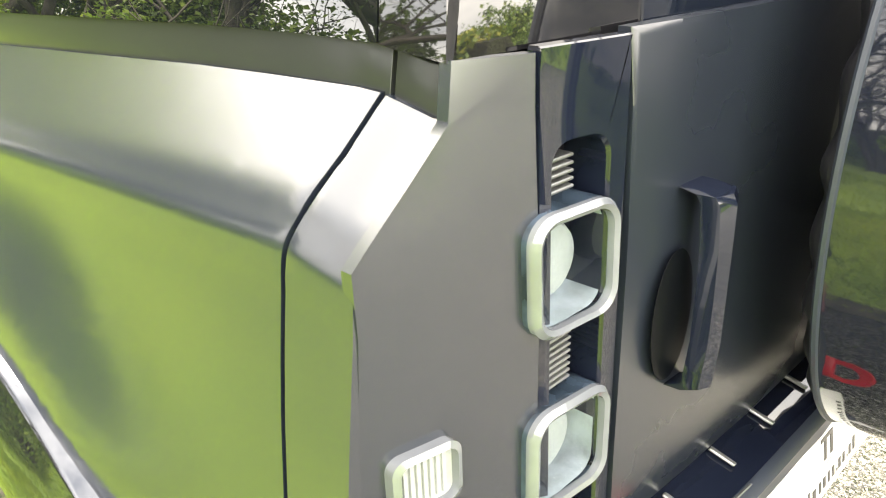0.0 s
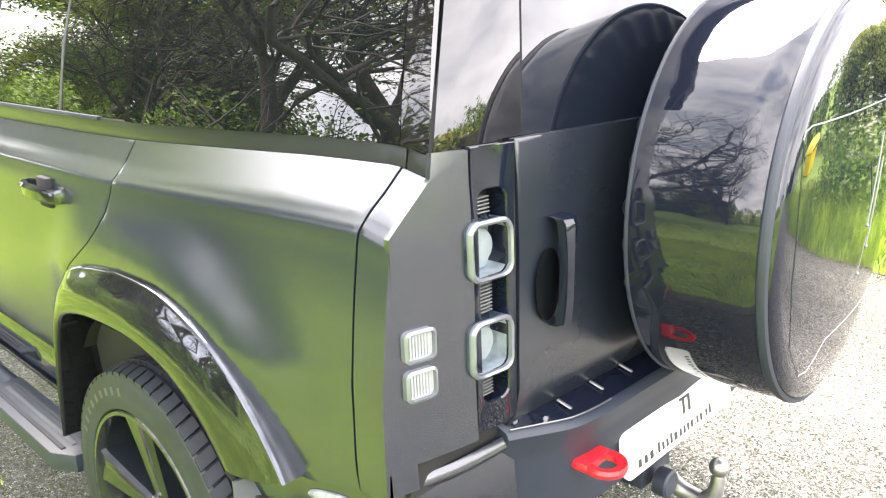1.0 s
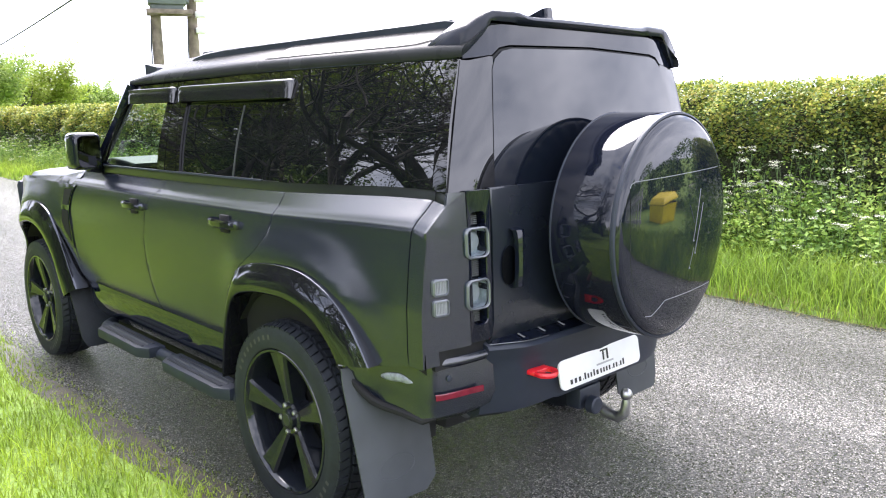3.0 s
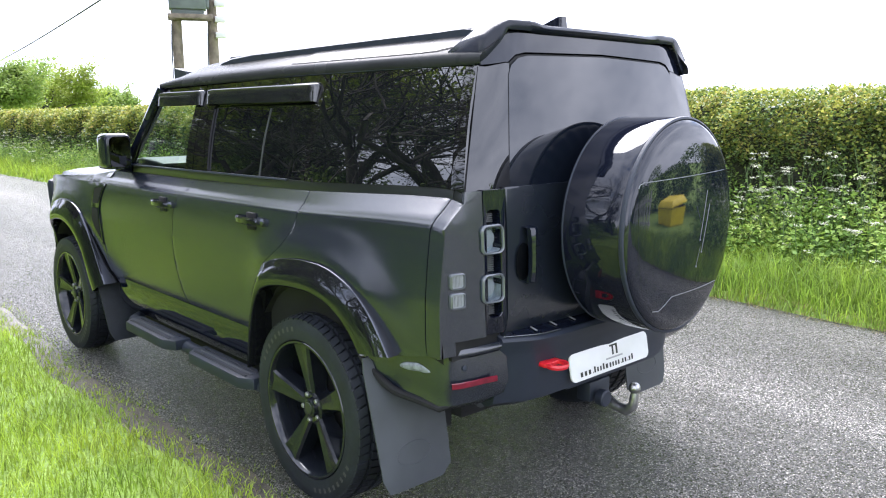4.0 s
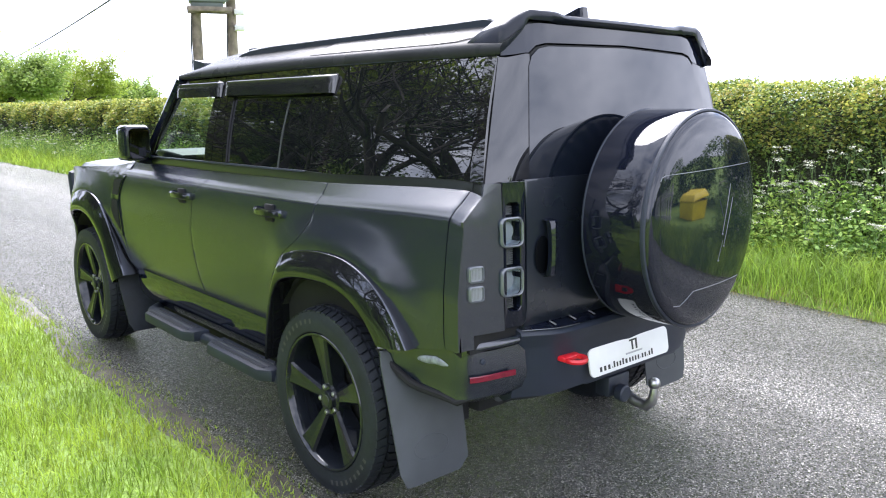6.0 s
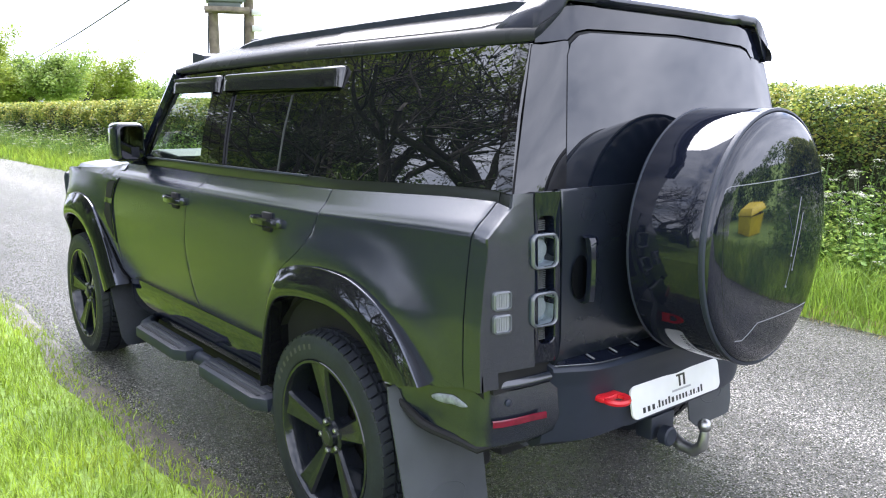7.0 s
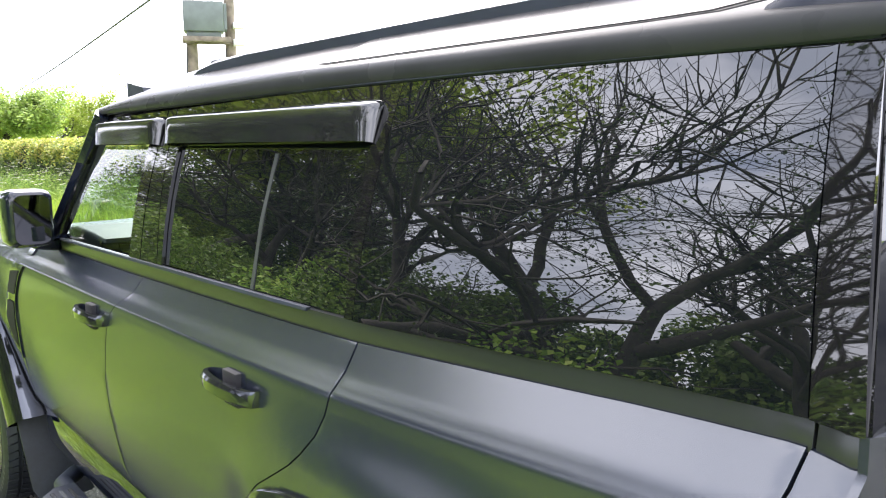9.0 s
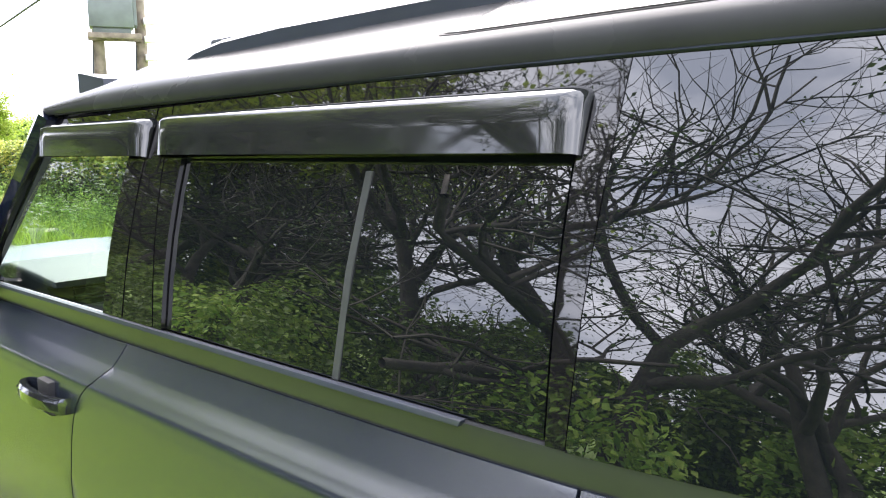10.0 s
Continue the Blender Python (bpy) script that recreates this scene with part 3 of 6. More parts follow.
for s in (-1, 1):
    outline = [(0.475, 3.65), (0.47, 3.48), (0.43, 3.38), (-0.40, 3.38), (-0.50, 3.5), (-0.58, 4.2), (-0.62, 5.6), (-0.64, 6.3), (0.33, 6.3), (0.40, 5.8)]
    for name, d, grow, mat_ in (("skylight_joint", 0.0012, 0.012, DARK), ("roof_skylight", 0.003, 0.0, ROOF_PAINT)):
        def put(y, q, s=s, d=d):
            p = on_roof(d)(y, q)
            return Vector((p.x if s < 0 else -p.x, p.y, p.z))
        cy = -0.08
        poly = [(y + (grow if y > cy else -grow), q + (0.12 if q > 4.5 else -0.12) * (grow > 0)) for y, q in outline]
        part(name, skin(poly, put, step=0.12, thick=0.0, inward=(-s, 0, -1)), mat_, car)

# roof rails
for s in (-1, 1):
    bm = bmesh.new()
    pts = [(1.345, 1.905, 0.3), (1.30, 1.916, 0.7), (1.20, 1.928, 0.8)] + [(y, 1.936, 0.8) for y in np.linspace(1.0, -0.4, 8)] + [(-0.56, 1.938, 0.8), (-0.62, 1.930, 0.7), (-0.648, 1.918, 0.3)]
    rings = []
    for y, z, e in pts:
        x = 0.512 + 0.018 * (y - 0.1)
        rings.append([(s * (x + dx * 0.022), y, z + dz * 0.016 * e - 0.006) for dx, dz in ((-1, -1.7), (1, -1.7), (1, 0.5), (0.6, 1), (-0.6, 1), (-1, 0.5))])
    loft(bm, rings)
    part("roof_rail", bm, PLASTIC, car, "black roof rail", sharp=50)
    for y in (1.25, 0.35, -0.55):
        bm = bmesh.new()
        box(bm, s * 0.50 - 0.02, s * 0.50 + 0.03, y - 0.05, y + 0.05, 1.90, 1.94, 0.006)
        part("rail_foot", bm, PLASTIC, car)

# spoiler over the tailgate
bm = bmesh.new()
rings = []
for x in np.linspace(-0.615, 0.615, 41):
    a = abs(x)
    if a > 0.50:
        e = (a - 0.50) / 0.115
        z_top, z_low = 1.955 - 0.055 * e ** 1.8, 1.905 - 0.100 * e ** 0.9
        back, front = -0.79 + 0.03 * e, -0.60 + 0.01 * e
    else:
        notch = 0.012 if a < 0.33 else 0.012 * (0.38 - a) / 0.05 if a < 0.38 else 0.0
        z_top, z_low = 1.960 - notch, 1.916 - notch * 0.3
        back, front = -0.812 + 0.030 * (a / 0.5) ** 2, -0.62
    rings.append([(x, front + 0.06, z_low - 0.0), (x, front, z_top - 0.035), (x, front - 0.06, z_top - 0.008), (x, back + 0.05, z_top), (x, back + 0.008, z_top - 0.006), (x, back, z_top - 0.018), (x, back + 0.01, z_low + 0.004), (x, back + 0.06, z_low)])
loft(bm, rings)
part("roof_spoiler", bm, CLADDING, car, "gloss black roof spoiler", sharp=60)
bm = bmesh.new()
loft(bm, [[(0.20 - w, y, 1.93), (0.20 + w, y, 1.93), (0.20 + w * 0.6, y2, z), (0.20 - w * 0.6, y2, z)] for y, y2, z, w in ((-0.08, -0.08, 1.938, 0.012), (-0.16, -0.16, 1.975, 0.026), (-0.26, -0.27, 2.022, 0.030), (-0.36, -0.36, 2.050, 0.028), (-0.40, -0.385, 2.052, 0.022))])
part("roof_aerial", bm, GLOSS, car)

# bonnet, windscreen, scuttle
bm = bmesh.new()
rings = []
for y in (2.30, 2.5, 2.8, 3.1, 3.4, 3.6, 3.72, 3.80):
    t = (y - 2.3) / 1.5
    top = 1.315 - 0.06 * t - 0.10 * max(0, t - 0.85) / 0.15
    w = side_x(y, 1.25) - 0.03
    rings.append([(-w, y, top - 0.05 - 0.02 * t), (-w + 0.03, y, top - 0.025), (-w + 0.12, y, top - 0.008), (-0.45, y, top + 0.005), (0, y, top + 0.015), (0.45, y, top + 0.005), (w - 0.12, y, top - 0.008), (w - 0.03, y, top - 0.025), (w, y, top - 0.05 - 0.02 * t)])
loft(bm, rings, closed=False, caps=False)
part("bonnet", bm, PAINT, car)
bm = bmesh.new()
box(bm, -0.80, 0.80, 3.70, 3.80, 0.50, 1.16, 0.04)
part("front_grille", bm, PLASTIC, car)
bm = bmesh.new()
loft(bm, [[(-0.655, 1.80, 1.80), (0, 1.86, 1.83), (0.655, 1.80, 1.80)], [(-0.715, 2.12, 1.345), (0, 2.26, 1.345), (0.715, 2.12, 1.345)]], closed=False, caps=False)
part("windscreen", bm, CLEAR, car)
for s in (-1, 1):
    bm = bmesh.new()
    tube(bm, [(s * 0.665, 1.79, 1.80), (s * 0.70, 1.94, 1.60), (s * 0.755, 2.13, 1.345)], 0.034, 8)
    part("front_pillar", bm, GLOSS, car)
bm = bmesh.new()
loft(bm, [[(-0.56, 1.90, 1.85), (-0.56, 1.90, 1.918), (-0.56, 1.75, 1.893), (-0.56, 1.74, 1.85)], [(0.56, 1.90, 1.85), (0.56, 1.90, 1.918), (0.56, 1.75, 1.893), (0.56, 1.74, 1.85)]])
part("roof_light_bar", bm, PLASTIC, car, "black light bar on the roof's front edge")

# cabin
bm = bmesh.new()
solid(bm, [(1.80, 1.10), (1.765, 1.26), (1.80, 1.30), (1.80, 1.345), (1.775, 1.352), (1.79, 1.368), (1.92, 1.380), (2.10, 1.390), (2.20, 1.38), (2.20, 1.10)], 0, -0.70, 0.70, 0.012, 3)
box(bm, 0.22, 0.60, 1.83, 2.04, 1.38, 1.455, 0.03, 3)
part("dashboard", bm, DASH, car)
bm = bmesh.new()
box(bm, -0.69, 0.69, 1.75, 1.785, 1.262, 1.292, 0.012, 2)
part("dashboard_rail", bm, SILVER, car)
for x in (-0.64, -0.10, 0.10):
    bm = bmesh.new()
    box(bm, x, x + 0.16, 1.790, 1.803, 1.302, 1.343)
    vent = part("air_vent", bm, DARK, car)
    for k in range(4):
        bm = bmesh.new()
        box(bm, x, x + 0.16, 1.782, 1.795, 1.306 + 0.010 * k, 1.309 + 0.010 * k)
        part("vent_slat", bm, PLASTIC, vent)
bm = bmesh.new()
box(bm, -0.06, 0.20, 1.74, 1.765, 1.30, 1.45, 0.008, 2)
part("centre_screen", bm, FRAME, car)
bm = bmesh.new()
pts = [(0.40 + 0.18 * math.cos(a), 1.66 + 0.08 * math.sin(a), 1.28 + 0.17 * math.sin(a)) for a in np.linspace(0, 2 * math.pi, 25)]
tube(bm, pts, 0.016, 8, False)
tube(bm, [(0.24, 1.66, 1.28), (0.40, 1.72, 1.27), (0.56, 1.66, 1.28)], 0.018, 6)
part("steering_wheel", bm, SEAT, car)
for x in (-0.38, 0.38):
    for y, n in ((1.08, "front"), (0.20, "rear")):
        bm = bmesh.new()
        box(bm, x - 0.25, x + 0.25, y - 0.05, y + 0.10, 0.75, 1.40, 0.05, 3)
        box(bm, x - 0.12, x + 0.12, y - 0.05, y + 0.05, 1.42, 1.58, 0.03, 3)
        box(bm, x - 0.25, x + 0.25, y, y + 0.50, 0.65, 0.85, 0.05, 3)
        part("seat", bm, SEAT, car)
bm = bmesh.new()
box(bm, -0.72, 0.72, -0.70, 2.0, 0.55, 0.66)
part("cabin_floor", bm, DARK, car)
bm = bmesh.new()
box(bm, -0.60, 0.60, -0.68, 1.70, 1.80, 1.812)
part("headlining", bm, DARK, car)

# side vent in the front wing: a gloss frame with two dark openings and a bar between
def side_out(d):
    return lambda y, z: side(y, z) + Vector((d, 0, 0))


both(curve([(2.27, 1.236), (2.36, 1.13), (2.41, 1.05), (2.405, 0.93), (2.412, 0.815)], 12) + curve([(2.425, 0.82), (2.50, 0.91), (2.535, 0.98), (2.53, 1.07), (2.465, 1.195)], 12), side_out(0.006), "wing_vent", GLOSS, car, "gloss black wing vent", step=0.05, thick=0.02, lip=0.004)
both([(2.315, 1.205), (2.378, 1.125), (2.408, 1.083), (2.508, 1.083), (2.455, 1.182)], side_out(0.0085), "vent_opening", DARK, car, step=0.05, thick=0.0)
both([(2.424, 1.05), (2.421, 0.93), (2.425, 0.85), (2.488, 0.925), (2.517, 0.985), (2.512, 1.052)], side_out(0.0085), "vent_opening", DARK, car, step=0.05, thick=0.0)

# door handles: a bar over a cup
for s in (-1, 1):
    for y in (0.447, 1.415):
        x0 = side_x(y, 1.15)
        h = part("door_handle", (lambda b: (loft(b, [[(s * (x0 + d), yy, z) for d, z in ((0.010 + o, 1.150), (0.016 + o, 1.143), (0.028 + o, 1.143), (0.034 + o, 1.150), (0.034 + o, 1.170), (0.028 + o, 1.178), (0.016 + o, 1.178), (0.010 + o, 1.170))] for yy, o in ((y - 0.118, -0.022), (y - 0.113, -0.012), (y - 0.094, -0.002), (y - 0.05, 0.004), (y, 0.006), (y + 0.05, 0.004), (y + 0.094, -0.002), (y + 0.113, -0.012), (y + 0.118, -0.022))]), b)[1])(bmesh.new()), SHEEN, car, "gloss black door handle")
        bm = bmesh.new()
        box(bm, min(s * (x0 - 0.02), s * (x0 + 0.010)), max(s * (x0 - 0.02), s * (x0 + 0.010)), y - 0.034, y + 0.034, 1.118, 1.200, 0.006)
        part("handle_boss", bm, DARK, h)

# door mirrors
for s in (-1, 1):
    bm = bmesh.new()
    solid(bm, rounded(0.80, 0.935, 1.335, 1.535, 0.035), 1, 1.93, 2.10, 0.03, 3)
    if s < 0:
        bmesh.ops.scale(bm, vec=(-1, 1, 1), verts=bm.verts)
        bmesh.ops.reverse_faces(bm, faces=bm.faces)
    mir = part("door_mirror", bm, GLOSS, car, "gloss black door mirror")
    bm = bmesh.new()
    solid(bm, [(s * x, z) for x, z in rounded(0.816, 0.919, 1.353, 1.517, 0.028)], 1, 1.922, 1.932)
    part("mirror_glass", bm, material("mirror_glass", (0.10, 0.10, 0.11), rough=0.02, metal=1.0) if s < 0 else bpy.data.materials["mirror_glass"], mir)
    bm = bmesh.new()
    tube(bm, [(s * 0.84, 2.02, 1.35), (s * 0.78, 2.05, 1.335), (s * 0.73, 2.06, 1.34)], 0.03, 8)
    part("mirror_arm", bm, GLOSS, mir)

# tail: corner panels, lamp panels, tailgate
for s in (-1, 1):
    def on_rear(x, z, s=s):
        return Vector((s * x, rear_y(x) + 0.14 * max(0.0, z - 1.25) * min(1.0, max(0.0, (x - 0.675) / 0.04)), z))
    upper = curve([(0.808, 1.250), (0.783, 1.275), (0.752, 1.304), (0.722, 1.333)], 6)
    part("tail_corner", skin([(0.660, 1.372), (0.714, 1.372)] + upper[::-1] + [(0.811, 1.20), (0.822, 1.05), (0.836, 0.90), (0.841, 0.848), (0.660, 0.848)], on_rear, step=0.04, thick=0.012, lip=0, inward=(0, 1, 0)), PAINT, car)
    part("tail_corner_foot", skin([(0.841, 0.848), (0.846, 0.800), (0.786, 0.800), (0.786, 0.848)], on_rear, step=0.04, thick=0.012, lip=0, inward=(0, 1, 0)), PAINT, car)
    # lamp panel with an open pocket
    pocket = rounded(0.585, 0.646, 0.912, 1.306, 0.020, 6)
    cx, cz, hw, hh = 0.6155, 1.109, 0.0305, 0.197
    n_arc = len(pocket) // 4
    outer = []
    for k, (x, z) in enumerate(pocket):
        u, v = (x - cx) / hw, (z - cz) / hh
        m_ = max(abs(u), abs(v))
        if k % n_arc == n_arc // 2:
            u, v, m_ = math.copysign(1, u), math.copysign(1, v), 1.0
        outer.append((0.6110 + u / m_ * 0.0450, 1.1110 + v / m_ * 0.2640))
    rows = [[on_rear(x, z) + Vector((0, dy, 0)) for x, z in line] for line, dy in ((outer, 0.014), (outer, 0.002), ([(o[0] * 0.96 + q[0] * 0.04, o[1] * 0.985 + q[1] * 0.015) for o, q in zip(outer, pocket)], 0.0), (pocket, 0.0), ([(cx + (x - cx) * 0.95, cz + (z - cz) * 0.99) for x, z in pocket], 0.004), ([(cx + (x - cx) * 0.95, cz + (z - cz) * 0.99) for x, z in pocket], 0.05))]
    bm = bmesh.new()
    loft(bm, rows, closed=True, caps=False)
    lamp_panel = part("tail_lamp_panel", bm, GLOSS, car, "gloss black lamp panel with an open pocket", sharp=15)
    bm = bmesh.new()
    box(bm, min(s * 0.58, s * 0.69), max(s * 0.58, s * 0.69), -0.785, -0.775, 0.90, 1.31)
    part("pocket_back", bm, DARK, lamp_panel)
    for z in list(np.arange(1.262, 1.292, 0.0065)) + list(np.arange(1.084, 1.142, 0.0065)) + list(np.arange(0.925, 0.962, 0.0065)):
        bm = bmesh.new()
        box(bm, min(s * 0.612, s * 0.643), max(s * 0.612, s * 0.643), -0.825, -0.785, z, z + 0.0028, 0.0008, 1)
        part("lamp_rib", bm, SILVER, lamp_panel)
    for zc in (1.2, 1.022):
        hw, hh = 0.049, 0.054
        xc = 0.628
        # square clear block with a rim
        bm = bmesh.new()
        outer_l, inner_l = rounded(xc - hw, xc + hw, zc - hh, zc + hh, 0.024, 6), rounded(xc - hw + 0.0085, xc + hw - 0.0085, zc - hh + 0.0085, zc + hh - 0.0085, 0.018, 6)
        rows = []
        for line, y in ((outer_l, -0.836), (outer_l, -0.842), ([(a * 0.5 + b * 0.5, c * 0.5 + d * 0.5) for (a, c), (b, d) in zip(outer_l, inner_l)], -0.848), (inner_l, -0.845), (inner_l, -0.836)):
            rows.append([(s * x, y - (0.634 - x) * 0.12, z) for x, z in line])
        loft(bm, rows, closed=True, caps=False)
        lamp = part("tail_lamp", bm, LAMP_RIM, lamp_panel, "clear square tail lamp with a pale rim")
        bm = bmesh.new()
        loft(bm, [[(s * x, y - (0.634 - x) * 0.12, z) for x, z in outer_l] for y in (-0.79, -0.836)], closed=True, caps=False)
        part("lamp_housing", bm, LAMP_SIDE, lamp, "blue-grey clear lamp housing")
        bm = bmesh.new()
        bm.faces.new([bm.verts.new((s * x, -0.838 - (0.634 - x) * 0.12, z)) for x, z in inner_l])
        bm.normal_update()
        part("lamp_lens", bm, LAMP_CLEAR, lamp)
        bm = bmesh.new()
        lathe(bm, [(-0.795, 0.037), (-0.806, 0.037), (-0.816, 0.032), (-0.819, 0.02), (-0.820, 0.001)], 24, "y", (s * (xc + 0.006), 0, zc + 0.002))
        part("lamp_diffuser", bm, LAMP_WHITE, lamp)
        bm = bmesh.new()
        rows = [[(s * x, y, z) for x, z in inner_l] for y in (-0.836, -0.792)]
        loft(bm, rows, closed=True, caps=False)
        bm.faces.new([bm.verts.new((s * x, -0.792, z)) for x, z in inner_l])
        part("lamp_bowl", bm, LAMP_BOWL, lamp)
    for zc in (1.066, 0.996):
        bm = bmesh.new()
        xc, h = 0.772, 0.029
        o, i_ = rounded(xc - h, xc + h, zc - h, zc + h, 0.012, 5), rounded(xc - h + 0.005, xc + h - 0.005, zc - h + 0.005, zc + h - 0.005, 0.009, 5)
        loft(bm, [[(s * x, rear_y(x) + d, z) for x, z in line] for line, d in ((o, 0.01), (o, -0.010), (i_, -0.013), (i_, -0.004))], closed=True, caps=False)
        lamp = part("small_tail_lamp", bm, LAMP_RIM, car, "small square clear lamp with a pale rim")
        bm = bmesh.new()
        bm.faces.new([bm.verts.new((s * x, rear_y(x) - 0.004, z)) for x, z in i_])
        diffuser = part("lamp_diffuser", bm, LAMP_WHITE, lamp)
        for k in range(7):
            xa = xc - 0.018 + k * 0.0055
            bm = bmesh.new()
            box(bm, min(s * xa, s * (xa + 0.0035)), max(s * xa, s * (xa + 0.0035)), rear_y(xa) - 0.0055, rear_y(xa) - 0.002, zc - 0.019, zc + 0.019)
            part("lens_rib", bm, LAMP_WHITE, diffuser)

tailgate = part("tailgate", skin([(-0.562, 0.80), (0.562, 0.80), (0.562, 1.378), (-0.562, 1.378)], rear, step=0.06, thick=0.02, lip=0.007, inward=(0, 1, 0)), TAIL_PAINT, car, "satin black side-hinged tailgate")
bm = bmesh.new()
box(bm, -0.72, 0.72, -0.77, -0.74, 0.70, 1.30)
part("tail_inner", bm, DARK, car)
# tailgate handle, upright, over a flat disc coloured dark for a recess's shade
bm = bmesh.new()
hx = -0.450
loft(bm, [[(hx - 0.022 + dx * w, y + dy, z) for dx, dy in ((-0.020, 0.01), (-0.018, -0.012), (0.0, -0.020), (0.018, -0.012), (0.020, 0.01))] for z, y, w in
          ((1.234, -0.862, 1.0), (1.231, -0.884, 1.05), (1.222, -0.889, 0.95), (1.18, -0.889, 0.66), (1.13, -0.889, 0.55), (1.08, -0.889, 0.60), (1.03, -0.885, 0.75), (1.022, -0.862, 0.75))])
handle = part("tailgate_handle", bm, GLOSS, tailgate, "gloss black upright handle")
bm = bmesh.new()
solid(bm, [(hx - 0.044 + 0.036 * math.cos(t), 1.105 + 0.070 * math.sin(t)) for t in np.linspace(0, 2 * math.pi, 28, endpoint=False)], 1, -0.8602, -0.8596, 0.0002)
part("handle_recess", bm, PIT_SHADE, handle)

# rear bumper: a broad black middle, painted corners
bm = bmesh.new()
rings = []
def bumper_y(x):
    return float(np.interp(abs(x), [0, 0.36, 0.42, 0.455, 0.48, 0.575], [-0.957, -0.950, -0.944, -0.936, -0.925, -0.872]))


for x in list(np.linspace(-0.575, -0.37, 12)) + list(np.linspace(-0.33, 0.33, 11)) + list(np.linspace(0.37, 0.575, 12)):
    y = bumper_y(x)
    rings.append([(x, -0.80, 0.852), (x, y + 0.05, 0.830), (x, y + 0.012, 0.820), (x, y, 0.808), (x, y + 0.003, 0.77), (x, y + 0.020, 0.735), (x, y + 0.035, 0.585), (x, y + 0.045, 0.553), (x, y + 0.09, 0.530), (x, -0.70, 0.54)])
loft(bm, rings)
bumper = part("rear_bumper", bm, PLASTIC, car, "black plastic rear bumper", sharp=40)
bm = bmesh.new()
loft(bm, [[(x, -0.815, 0.8520), (x, -0.84, 0.8455), (x, 0.5 * (bumper_y(x) - 0.845) + 0.02, 0.8375), (x, bumper_y(x) + 0.020, 0.8275)] for x in list(np.linspace(-0.555, -0.37, 11)) + list(np.linspace(-0.33, 0.33, 11)) + list(np.linspace(0.37, 0.555, 11))], closed=False, caps=False)
part("bumper_step", bm, GLOSS, bumper, "gloss black load step")
bm = bmesh.new()
tube(bm, [(x, bumper_y(x) + 0.016, 0.828) for x in (-0.57, -0.54, -0.51, -0.48, -0.455, -0.42, -0.38, -0.34)], 0.0022, 6)
part("step_edge", bm, SILVER, bumper)
for k in range(9):
    bm = bmesh.new()
    x = -0.44 + k * 0.11
    box(bm, x - 0.004, x + 0.004, -0.905, -0.862, 0, 0.004, 0.0015, 1, Matrix.Translation((0, 0, 0.0795)))
    for v in bm.verts:
        v.co.z += 0.7655 + (v.co.y + 0.85) * 0.19
    part("tread_bar", bm, SILVER, bumper)

